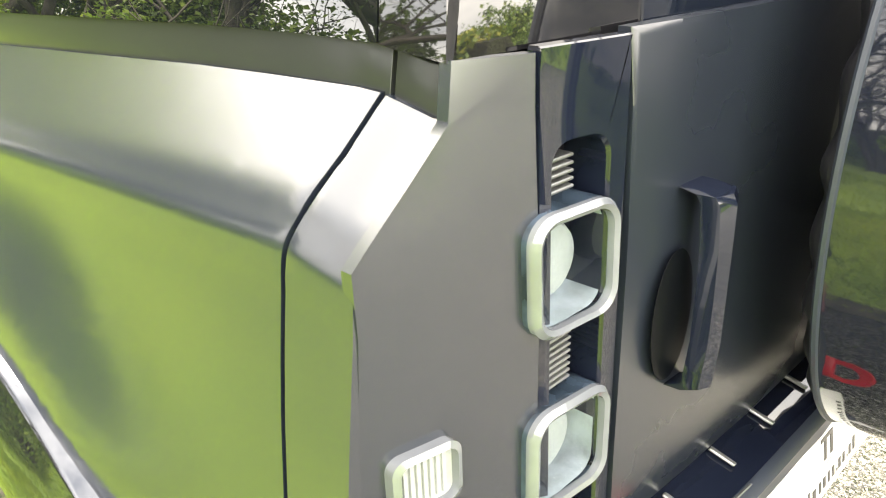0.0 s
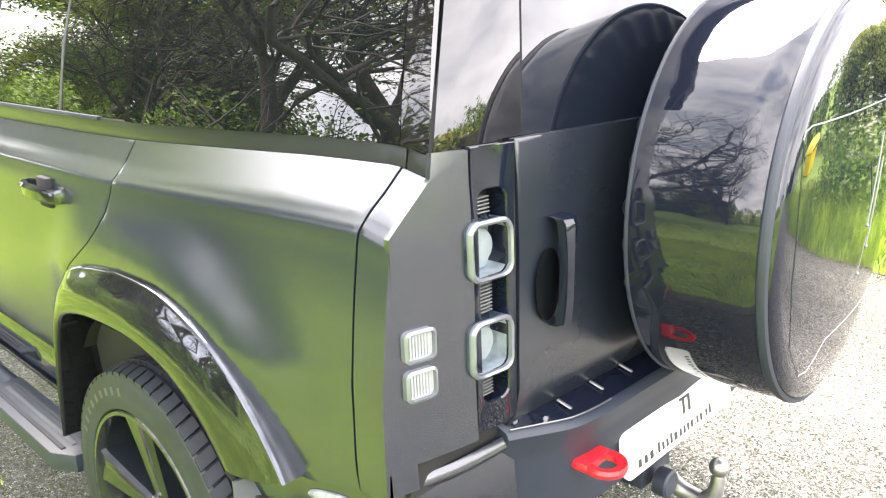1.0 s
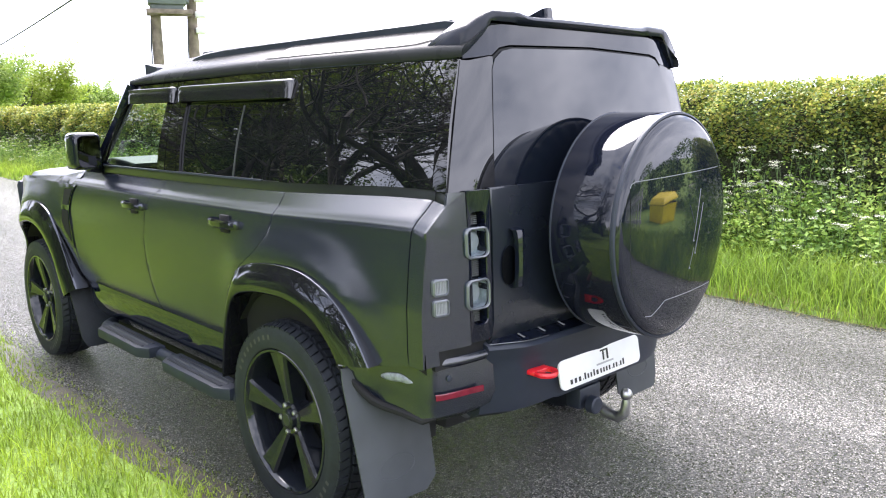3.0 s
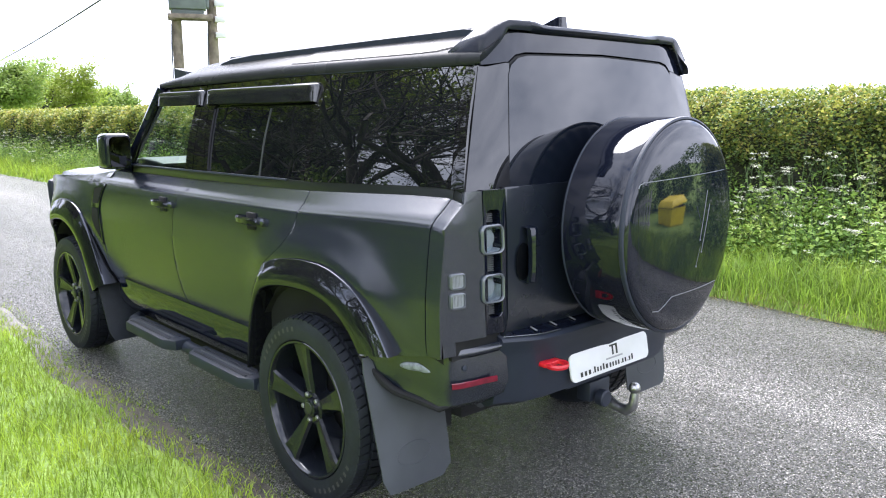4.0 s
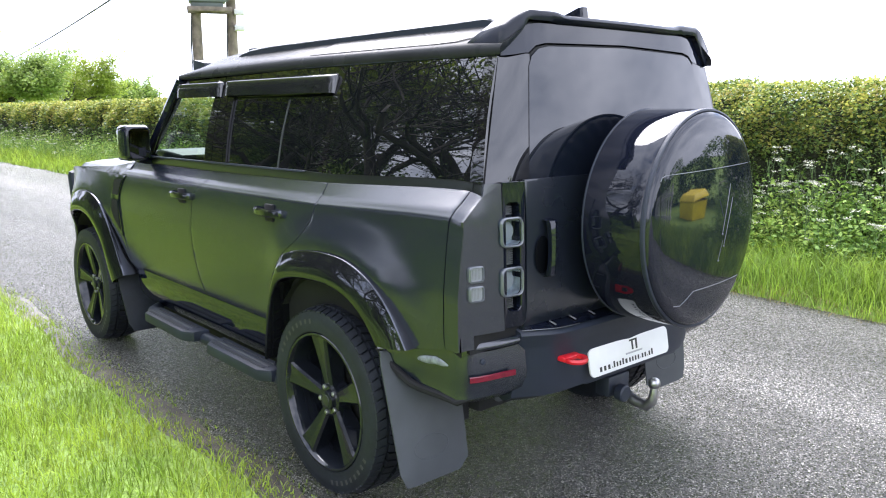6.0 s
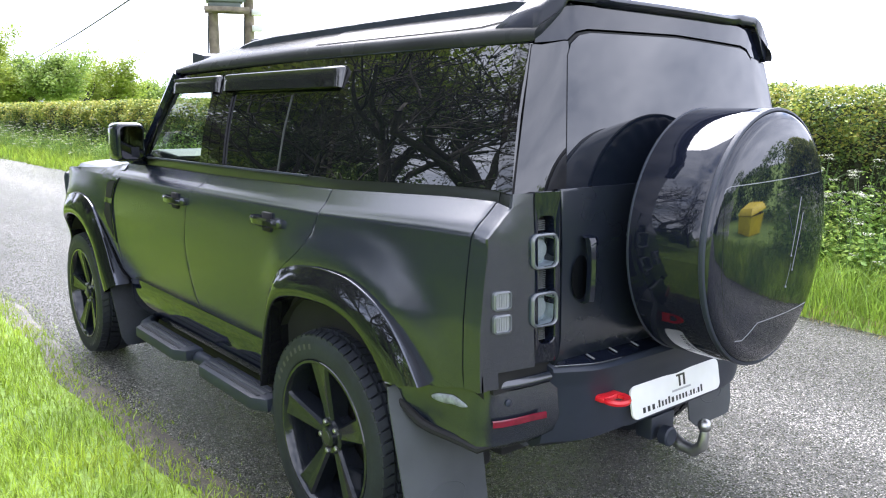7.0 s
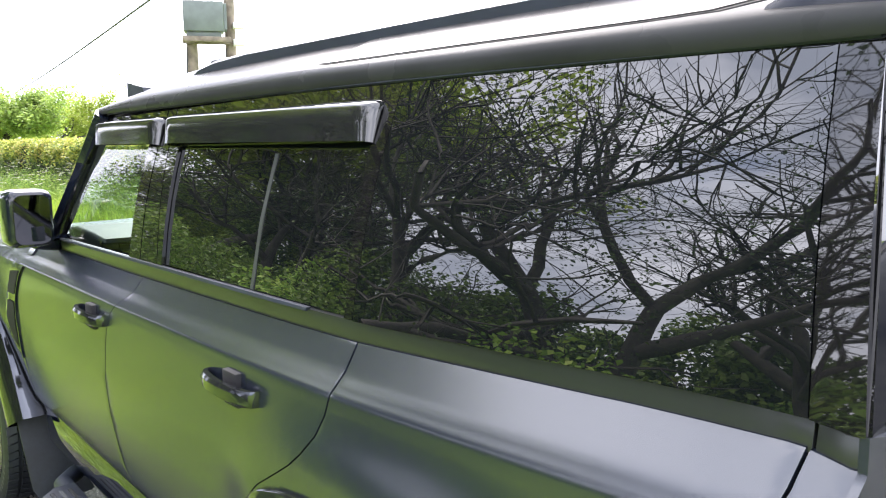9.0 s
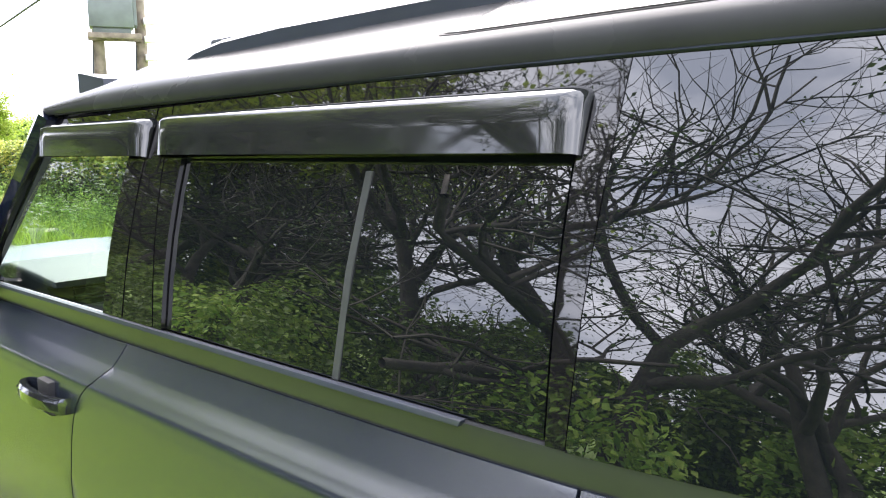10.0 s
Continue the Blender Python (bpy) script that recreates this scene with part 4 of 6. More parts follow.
for s in (-1, 1):
    # painted bumper corner
    bm = bmesh.new()
    rings = []
    plan = [(0.545, -0.872), (0.60, -0.870), (0.650, -0.868), (0.70, -0.862), (0.76, -0.850), (0.784, -0.841), (0.786, -0.840), (0.80, -0.832), (0.826, -0.800), (0.842, -0.74), (0.858, -0.64), (0.868, -0.56), (0.882, -0.52), (0.905, -0.48), (0.930, -0.445), (0.944, -0.418)]
    for x, y in plan:
        top = 0.777 if x < 0.785 else float(np.interp(y, [-0.83, -0.80, -0.74, -0.64, -0.56], [0.795, 0.793, 0.782, 0.763, 0.748]))
        low = float(np.interp(y, [-0.62, -0.56, -0.50, -0.46, -0.418], [0.56, 0.597, 0.640, 0.682, 0.738]))
        rings.append([(s * (x + dx), y + dy, max(z, low)) for dx, dy, z in ((-0.025, 0.03, top + 0.002), (0, 0, top), (0.002, -0.004, 0.735), (-0.010, -0.002, 0.66), (-0.016, 0.008, 0.63), (-0.012, 0.015, 0.60), (-0.06, 0.05, 0.57), (-0.14, 0.10, 0.56))])
    loft(bm, rings, closed=False, caps=False)
    part("bumper_corner", bm, PAINT, car, sharp=40)
    # hinged cover with a bevelled top below a slot
    bm = bmesh.new()
    loft(bm, [[(s * x, y + dy, z) for dy, z in ((0.010, 0.7815), (-0.002, 0.7815), (-0.005, 0.784), (-0.005, 0.794), (-0.003, 0.797), (0.012, 0.812), (0.016, 0.8135), (0.022, 0.812))] for x, y in ((0.578, -0.871), (0.60, -0.870), (0.650, -0.868), (0.70, -0.862), (0.76, -0.850), (0.781, -0.842))], closed=True)
    part("bumper_flap", bm, PAINT, car, "satin grey cover with a bright bevelled top", sharp=30)
    bm = bmesh.new()
    box(bm, min(s * 0.56, s * 0.80), max(s * 0.56, s * 0.80), -0.792, -0.77, 0.78, 0.87)
    part("slot_back", bm, DARK, car)
    bm = bmesh.new()
    loft(bm, [[(s * x, y - 0.010, 0.669), (s * x, y - 0.014, 0.672), (s * x, y - 0.014, 0.690), (s * x, y - 0.010, 0.693)] for x, y in ((0.612, -0.878), (0.66, -0.868), (0.72, -0.860), (0.77, -0.848), (0.795, -0.836))], closed=False, caps=False)
    part("rear_reflector", bm, REFLECTOR, car, "red bumper reflector")
    bm = bmesh.new()
    lathe(bm, [(-0.868, 0.011), (-0.871, 0.011), (-0.873, 0.008)], 16, "y", (s * 0.742, 0.010, 0.742))
    part("parking_sensor", bm, PLASTIC, car)
    bm = bmesh.new()
    rows = []
    for r, d in ((1.0, -0.004), (0.93, 0.004), (0.7, 0.007), (0.3, 0.009)):
        rows.append([(s * (float(np.interp(y0, [-0.80, -0.74, -0.64, -0.56], [0.828, 0.844, 0.860, 0.870])) + d), y0, 0.722 - 0.08 * (y0 + 0.69) + 0.016 * r * math.sin(t)) for t in np.linspace(0, 2 * math.pi, 20, endpoint=False) for y0 in (-0.69 + 0.083 * r * math.cos(t),)])
    loft(bm, rows)
    part("side_marker_lamp", bm, SIDE_LENS, car, "clear oval side lamp")
    # rounded black lip below the corner
    bm = bmesh.new()
    tube(bm, [(s * x, y, z) for x, y, z in ((0.944, -0.414, 0.740), (0.930, -0.440, 0.706), (0.908, -0.470, 0.672), (0.886, -0.505, 0.636), (0.868, -0.545, 0.610), (0.852, -0.60, 0.596), (0.834, -0.70, 0.588), (0.808, -0.785, 0.588), (0.775, -0.815, 0.600))], [0.006, 0.010, 0.013, 0.016, 0.016, 0.015, 0.014, 0.013, 0.010], 8)
    part("bumper_lip", bm, DARK, car)
    # mudflaps behind the wheels
    for c, x0, x1, zt, zb, y in ((0, 0.60, 0.955, 0.735, 0.20, -0.445), (AXLE, 0.62, 0.915, 0.62, 0.17, AXLE - 0.48)):
        bm = bmesh.new()
        outline = [(x0, zt - 0.10), (x1 - 0.06, zt), (x1, zt), (x1 + 0.005, zt - 0.05), (x1 - 0.02, zb + 0.06), (x1 - 0.045, zb + 0.005), (x1 - 0.08, zb), (x0 + 0.05, zb), (x0, zb + 0.04)]
        solid(bm, [(s * a, b) for a, b in outline], 1, y, y - 0.012, 0.003)
        for v in bm.verts:
            v.co.y -= (zt - v.co.z) * 0.24
        flap = part("mudflap", bm, GREY_PLASTIC if c == 0 else RUBBER, car, "grey rubber mudflap" if c == 0 else "black rubber mudflap")
        if c:
            continue
        bm = bmesh.new()
        pts = [(s * ((x0 + x1) / 2 + 0.0 + 0.082 * math.cos(t)), y - 0.0125 - (zt - (zb + 0.13 + 0.045 * math.sin(t))) * 0.24, zb + 0.13 + 0.045 * math.sin(t)) for t in np.linspace(0, 2 * math.pi, 25)]
        tube(bm, pts, 0.0026, 5, False)
        part("moulded_oval", bm, GREY_PLASTIC, flap)

# plate
bm = bmesh.new()
tilt = pose(0.0, -0.938, 0.642, -10, 0, 0)
solid(bm, rounded(-0.26, 0.26, -0.0575, 0.0575, 0.026), 1, -0.004, 0.004, 0.001)
bmesh.ops.transform(bm, matrix=tilt, verts=bm.verts)
plate = part("number_plate", bm, PLATE, car, "white plate with dark bars on the bumper")


def bar(x0, x1, z0, z1, mat_, m, parent, name="printed_bar", y=-0.0048):
    b = bmesh.new()
    box(b, x0, x1, y - 0.0004, y + 0.0006, z0, z1)
    bmesh.ops.transform(b, matrix=m, verts=b.verts)
    return part(name, b, mat_, parent, smooth=False)


x = -0.205
for k, tall in enumerate((0, 0, 0, 3, 1, 0, 0, 1, 0, 0, 0, 0, 0, 3, 0, 0, 3, 0, 1)):
    w = 0.005 if tall == 3 else 0.021 if k in (0, 1, 2, 8) else 0.0145
    bar(x, x + w * 0.62, -0.043, -0.037 if tall == 3 else -0.018 if tall else -0.0245, PLATE_INK, tilt, plate)
    x += w + 0.0045
bar(-0.035, 0.075, -0.010, -0.003, PLATE_GREY, tilt, plate)
bar(-0.005, 0.045, 0.040, 0.047, PLATE_INK, tilt, plate)
bar(0.008, 0.018, 0.004, 0.040, PLATE_INK, tilt, plate)
bar(0.034, 0.045, 0.004, 0.040, PLATE_INK, tilt, plate)

# red towing eye
bm = bmesh.new()
rings = []
for k in range(28):
    t = 2 * math.pi * k / 28
    rings.append([(-0.375 + (0.036 + r) * math.cos(t), -0.968 + (0.036 + r) * math.sin(t), 0.698 + h) for r, h in ((-0.010, -0.006), (0.008, -0.009), (0.011, 0.0), (0.008, 0.009), (-0.010, 0.006))])
loft(bm, rings + [rings[0]], closed=True, caps=False)
box(bm, -0.421, -0.329, -0.955, -0.90, 0.687, 0.709, 0.008)
part("towing_eye", bm, RED, car, "bright red towing eye")

# tow ball on its swan neck
bm = bmesh.new()
tube(bm, [(0.06, -0.70, 0.46), (0.06, -0.86, 0.44), (0.06, -0.93, 0.405), (0.06, -0.985, 0.40), (0.06, -1.015, 0.43), (0.06, -1.02, 0.47), (0.06, -1.02, 0.49)], [0.024, 0.024, 0.023, 0.022, 0.021, 0.018, 0.015], 12)
part("tow_bar_neck", bm, STEEL, car)
bm = bmesh.new()
bmesh.ops.create_uvsphere(bm, u_segments=20, v_segments=12, radius=0.025, matrix=Matrix.Translation((0.06, -1.02, 0.508)))
part("tow_ball", bm, STEEL, car)
bm = bmesh.new()
lathe(bm, [(-0.90, 0.036), (-0.93, 0.036), (-0.935, 0.030)], 20, "y", (-0.01, 0.0, 0.455))
box(bm, -0.05, 0.09, -0.88, -0.80, 0.43, 0.52, 0.01)
part("tow_socket", bm, PLASTIC, car)
bm = bmesh.new()
tube(bm, [(-0.52, -0.50, 0.50), (-0.53, -0.64, 0.525), (-0.54, -0.72, 0.515)], 0.030, 12)
part("exhaust_pipe", bm, GREY_PLASTIC, car)
bm = bmesh.new()
box(bm, -0.22, 0.42, -0.895, -0.74, 0.530, 0.575, 0.018)
part("tow_bar_cover", bm, PLASTIC, car)
bm = bmesh.new()
box(bm, -0.55, 0.55, -0.72, -0.50, 0.55, 0.60, 0.02)
part("rear_undertray", bm, DARK, car)

# spare wheel in its hard cover, on a bracket that turns it slightly
spare = thing("spare_wheel_cover", (0.015, 0, 1.205))
spare.parent = car
spare.matrix_basis = Matrix.Translation((0.0, -1.026, 1.200)) @ Matrix.Rotation(radians(3.0), 4, "Z")
spare["label"] = "gloss black hard spare wheel cover on the tailgate"
bm = bmesh.new()
lathe(bm, [(0.128, 0.404), (0.126, 0.4075), (0.10, 0.409), (-0.05, 0.409), (-0.10, 0.406), (-0.112, 0.401)], 96, "y")
part("cover_band", bm, COVER, spare)
bm = bmesh.new()
lathe(bm, [(0.124, 0.406), (0.127, 0.4105), (0.131, 0.4105), (0.134, 0.407), (0.131, 0.401)], 96, "y")
part("rear_bead", bm, PLASTIC, spare)
bm = bmesh.new()
rings = []
for d, r0, amp in ((0.128, 0.400, 0.0), (0.138, 0.394, 0.0025), (0.147, 0.380, 0.004), (0.152, 0.355, 0.003), (0.153, 0.32, 0.0)):
    rings.append([((r0 + amp * math.sin(31 * t) + amp * 0.7 * math.sin(47 * t + 1)) * math.cos(t), d + amp * 0.8 * math.sin(31 * t + 0.7), (r0 + amp * math.sin(31 * t) + amp * 0.7 * math.sin(47 * t + 1)) * math.sin(t)) for t in np.linspace(0, 2 * math.pi, 240, endpoint=False)])
loft(bm, rings, True, False)
part("gathered_back", bm, VINYL, spare, "gathered black vinyl back edge")
bm = bmesh.new()
lathe(bm, [(-0.104, 0.402), (-0.110, 0.4095), (-0.117, 0.4105), (-0.123, 0.4085), (-0.126, 0.402), (-0.120, 0.396)], 96, "y")
part("cover_bead", bm, PLASTIC, spare)
bm = bmesh.new()
DOME = [(-0.118, 0.400), (-0.128, 0.396), (-0.136, 0.385), (-0.140, 0.372), (-0.147, 0.32), (-0.154, 0.24), (-0.158, 0.14), (-0.160, 0.04), (-0.160, 0.001)]
lathe(bm, DOME, 96, "y")
face = part("cover_face", bm, GLOSS, spare)


def dome(x, z):
    return float(np.interp(math.hypot(x, z), [r for d, r in DOME][::-1], [d for d, r in DOME][::-1]))


for line in ([(-0.338, 0.165), (-0.330, 0.178), (-0.31, 0.185), (0.0, 0.192), (0.325, 0.200)], [(-0.22, -0.29), (-0.18, -0.295), (-0.14, -0.275), (-0.10, -0.252), (0.10, -0.252), (0.270, -0.248)], [(-0.338, 0.165), (-0.340, 0.05), (-0.332, -0.08), (-0.295, -0.21), (-0.22, -0.29)]):
    pts = []
    for (x0, z0), (x1, z1) in zip(line, line[1:]):
        for k in range(6):
            x, z = x0 + (x1 - x0) * k / 6, z0 + (z1 - z0) * k / 6
            pts.append((x, dome(x, z) + 0.0008, z))
    pts.append((line[-1][0], dome(*line[-1]) + 0.0008, line[-1][1]))
    bm = bmesh.new()
    tube(bm, pts, 0.0020, 6)
    part("face_seam", bm, SILVER if len(line) != 5 or line[0][1] < 0.17 and line[-1][1] > 0 else GLOSS, face)
# thin slanting streaks on the face, three silver and one black
for (x0, z0), (x1, z1), r, mat_ in (((0.135, 0.128), (0.088, -0.060), 0.0022, SILVER), ((0.158, 0.075), (0.105, -0.108), 0.0022, SILVER), ((0.094, -0.085), (0.068, -0.160), 0.0014, SILVER), ((0.050, 0.075), (0.090, 0.005), 0.0020, PLASTIC)):
    bm = bmesh.new()
    tube(bm, [(x0 + (x1 - x0) * k / 8, dome(x0 + (x1 - x0) * k / 8, z0 + (z1 - z0) * k / 8) + 0.0006, z0 + (z1 - z0) * k / 8) for k in range(9)], r, 6)
    if mat_ is SILVER:
        bmesh.ops.create_uvsphere(bm, u_segments=8, v_segments=6, radius=0.0042, matrix=Matrix.Translation((x1, dome(x1, z1), z1)))
    part("water_trail", bm, mat_, face)
bm = bmesh.new()
lathe(bm, [(0.25, 0.16), (0.14, 0.16)], 24, "y")
part("spare_mount", bm, DARK, spare)
bm = bmesh.new()
lathe(bm, [(0.13, 0.15), (0.135, 0.34), (0.10, 0.38), (0.05, 0.38), (0.05, 0.15)], 48, "y")
part("spare_tyre", bm, RUBBER, spare)

# wheels
TYRE_R = 0.403


def wheel():
    w = new("wheel")
    w.parent = car
    bm = bmesh.new()
    lathe(bm, [(0.10, 0.287), (0.118, 0.296), (0.1265, 0.300), (0.1275, 0.306), (0.1265, 0.312), (0.129, 0.332), (0.1285, 0.356), (0.122, 0.380), (0.112, 0.388), (0.10, 0.388), (0.0, 0.389), (-0.10, 0.388), (-0.112, 0.388), (-0.122, 0.381), (-0.130, 0.345), (-0.122, 0.296), (-0.10, 0.28)], 96, "x", caps=False)
    tyre = part("tyre", bm, RUBBER, w, "all-terrain black tyre")
    bm = bmesh.new()
    for k in range(64):
        a = 2 * math.pi * k / 64
        m = Matrix.Rotation(a, 4, "X")
        for lo, hi, sh in ((0.082, 0.121, 0.3), (-0.121, -0.082, 0.3), (0.012, 0.066, -0.25), (-0.066, -0.012, 0.25)):
            edge = abs(lo) > 0.07 or abs(hi) > 0.07 and abs(lo) > 0.07
            top = 0.3990 if abs(lo + hi) > 0.15 else 0.4030
            vs = box(bm, lo, hi, -0.0152, 0.0152, 0.380, top, 0, 1)
            for v in vs:
                v.co.y += (v.co.x - (lo + hi) / 2) * sh
                if abs(lo + hi) > 0.15 and abs(v.co.x) > 0.11 and v.co.z > 0.392:
                    v.co.z -= 0.010
            bmesh.ops.transform(bm, matrix=m, verts=vs)
    tagged(part("tread", bm, RUBBER, tyre, smooth=False), kind="stuff")
    for a0, n in ((20, 9), (200, 9)):
        for k in range(n):
            bm = bmesh.new()
            vs = box(bm, 0.1265, 0.1293, -0.0075, 0.0075, 0.334, 0.354)
            bmesh.ops.transform(bm, matrix=Matrix.Rotation(radians(a0 + k * 6.5), 4, "X"), verts=vs)
            part("sidewall_bar", bm, RUBBER_MARK, tyre, smooth=False)
    bm = bmesh.new()
    rim = [(0.122, 0.297), (0.128, 0.293), (0.128, 0.284), (0.118, 0.278), (0.105, 0.272), (0.02, 0.262), (-0.10, 0.262)]
    rings = []
    for d, r in rim:
        rings.append([(d, r * math.cos(2 * math.pi * k / 72), r * math.sin(2 * math.pi * k / 72)) for k in range(72)])
    loft(bm, rings, closed=True, caps=False)
    part("rim", bm, ALLOY, w, "gloss black alloy rim")
    for k in range(5):
        bm = bmesh.new()
        a = 2 * math.pi * k / 5 + 0.25
        rows = []
        for r, hw, d, th in ((0.040, 0.026, 0.088, 0.06), (0.075, 0.027, 0.092, 0.07), (0.12, 0.032, 0.098, 0.08), (0.20, 0.042, 0.109, 0.085), (0.255, 0.050, 0.117, 0.08), (0.284, 0.060, 0.120, 0.06)):
            rows.append([(d - th, -hw * 0.9, r), (d - 0.010, -hw, r), (d, -hw + 0.010, r), (d - 0.004, -0.006, r), (d - 0.004, 0.006, r), (d, hw - 0.010, r), (d - 0.010, hw, r), (d - th, hw * 0.9, r)])
        loft(bm, rows)
        bmesh.ops.transform(bm, matrix=Matrix.Rotation(a, 4, "X"), verts=bm.verts)
        part("spoke", bm, ALLOY, w, sharp=25)
    bm = bmesh.new()
    lathe(bm, [(0.02, 0.075), (0.085, 0.072), (0.093, 0.060), (0.090, 0.042), (0.101, 0.040), (0.105, 0.034), (0.106, 0.002)], 32, "x")
    hub = part("hub", bm, ALLOY, w)
    bm = bmesh.new()
    lathe(bm, [(0.1055, 0.026), (0.1075, 0.025), (0.108, 0.001)], 24, "x")
    part("hub_badge", bm, material("dark_hub_badge", (0.022, 0.026, 0.022), rough=0.3), hub)
    for k in range(5):
        bm = bmesh.new()
        a = 2 * math.pi * k / 5 + 0.25 + math.pi / 5
        lathe(bm, [(0.07, 0.011), (0.098, 0.011), (0.101, 0.007), (0.101, 0.001)], 6, "x", (0, 0.058 * math.cos(a), 0.058 * math.sin(a)))
        part("wheel_nut", bm, STEEL, hub)
    bm = bmesh.new()
    lathe(bm, [(-0.02, 0.19), (0.004, 0.19), (0.004, 0.06), (-0.02, 0.06)], 40, "x", caps=False)
    part("brake_disc", bm, DISC, w)
    bm = bmesh.new()
    lathe(bm, [(-0.10, 0.262), (-0.10, 0.05)], 40, "x", caps=False)
    part("wheel_back", bm, DARK, w)
    return w


def set_wheel(w, x, y, turn):
    w.matrix_basis = Matrix.Translation((x, y, TYRE_R)) @ Matrix.Rotation(radians(turn), 4, "X") @ (Matrix.Identity(4) if x > 0 else Matrix.Rotation(math.pi, 4, "Z"))


wheel_a = wheel()
set_wheel(wheel_a, -0.836, 0, 9)
for x, y, turn in ((-0.836, AXLE, 5), (0.836, 0, 40), (0.836, AXLE, 10)):
    w = copy_thing(wheel_a, Matrix.Identity(4))
    set_wheel(w, x, y, turn)

for s in (-1, 1):
    bm = bmesh.new()
    box(bm, min(s * 0.800, s * 0.850), max(s * 0.800, s * 0.850), -0.215, -0.150, 0.32, 0.42, 0.012)
    part("brake_caliper", bm, SILVER, car, "silver brake caliper behind the spokes")

# side steps: two boards a side on a tube
for s in (-1, 1):
    board = None
    bm = bmesh.new()
    tube(bm, [(s * 0.80, 2.15, 0.375), (s * 0.87, 2.05, 0.385), (s * 0.875, 1.80, 0.385), (s * 0.885, 0.55, 0.385), (s * 0.90, 0.40, 0.385), (s * 0.90, 0.315, 0.385)], 0.034, 12)
    step = part("side_step", bm, PLASTIC, car, "black side step with two tread boards")
    for y0, y1 in ((1.93, 1.27), (1.08, 0.42)):
        bm = bmesh.new()
        solid(bm, [(s * 0.86, y0), (s * 0.93, y0), (s * 0.985, y0 - 0.06), (s * 0.985, y1 + 0.07), (s * 0.945, y1), (s * 0.86, y1)], 2, 0.375, 0.432, 0.008)
        board = part("step_board", bm, PLASTIC, step)
        for k in range(3):
            bm = bmesh.new()
            x = 0.885 + 0.03 * k
            box(bm, min(s * x, s * (x + 0.014)), max(s * x, s * (x + 0.014)), y1 + 0.06, y0 - 0.06, 0.430, 0.436, 0.002, 1)
            part("tread_strip", bm, GREY_PLASTIC if k == 1 else RUBBER, board)


# ---- the body's final proportions: upright glasshouse, short tail ----
BODY = {"rear_quarter_panel", "rear_corner_panel", "tail_corner", "tail_corner_foot", "slot_back", "rear_arch_flare", "inner_panel", "rear_door"}


def proportion(p, body):
    x, y, z = p
    upper = 1.078 + 0.030 * min(1.0, max(0.0, (y + 0.8) / 0.9))
    wide = girth(z, upper)
    high = float(np.interp(y, [-1.3, -0.90, -0.84, -0.72, -0.5], [0.078, 0.040, 0.028, 0.013, 0.0]))
    low = float(np.interp(y, [-1.1, -0.95, -0.85, -0.60, -0.45], [0.085, 0.085, 0.090, 0.053, 0.0]))
    f = 1.0 if body else min(1.0, max(0.0, (z - 0.78) / 0.10))
    dy = low + (high - low) * f
    glass = min(1.0, max(0.0, (z - 1.335) / 0.025))
    dy += glass * float(np.interp(y, [-0.7, 0.12, 0.55, 1.10, 2.1], [0.0, -0.022, -0.060, -0.060, -0.045]))
    tail = min(1.0, max(0.0, (-0.72 - y) / 0.06))
    dz = tail * float(np.interp(z, [0.80, 0.90, 1.36, 1.45], [-0.018, -0.014, -0.014, 0.0]))
    dz -= 0.014 * float(np.interp(z, [1.18, 1.26, 1.37, 1.45], [0.0, 1.0, 1.0, 0.0])) * min(1.0, max(0.0, (y + 0.5) / 0.6))
    dz -= 0.016 * max(0.0, (z - 1.36) / 0.45) * min(1.0, max(0.0, (abs(x) - 0.50) / 0.08))
    return (x * wide, y + dy, z + dz)


def settle(ob):
    for child in ob.children:
        if child.type == "MESH":
            for v in child.data.vertices:
                v.co = proportion(v.co, child.name.split(".")[0] in BODY)
            settle(child)


settle(car)


# ---- ground, road and verges ----
def object_material(name):
    m = bpy.data.materials.new(name)
    m.use_nodes = True
    return m, m.node_tree.nodes, m.node_tree.links


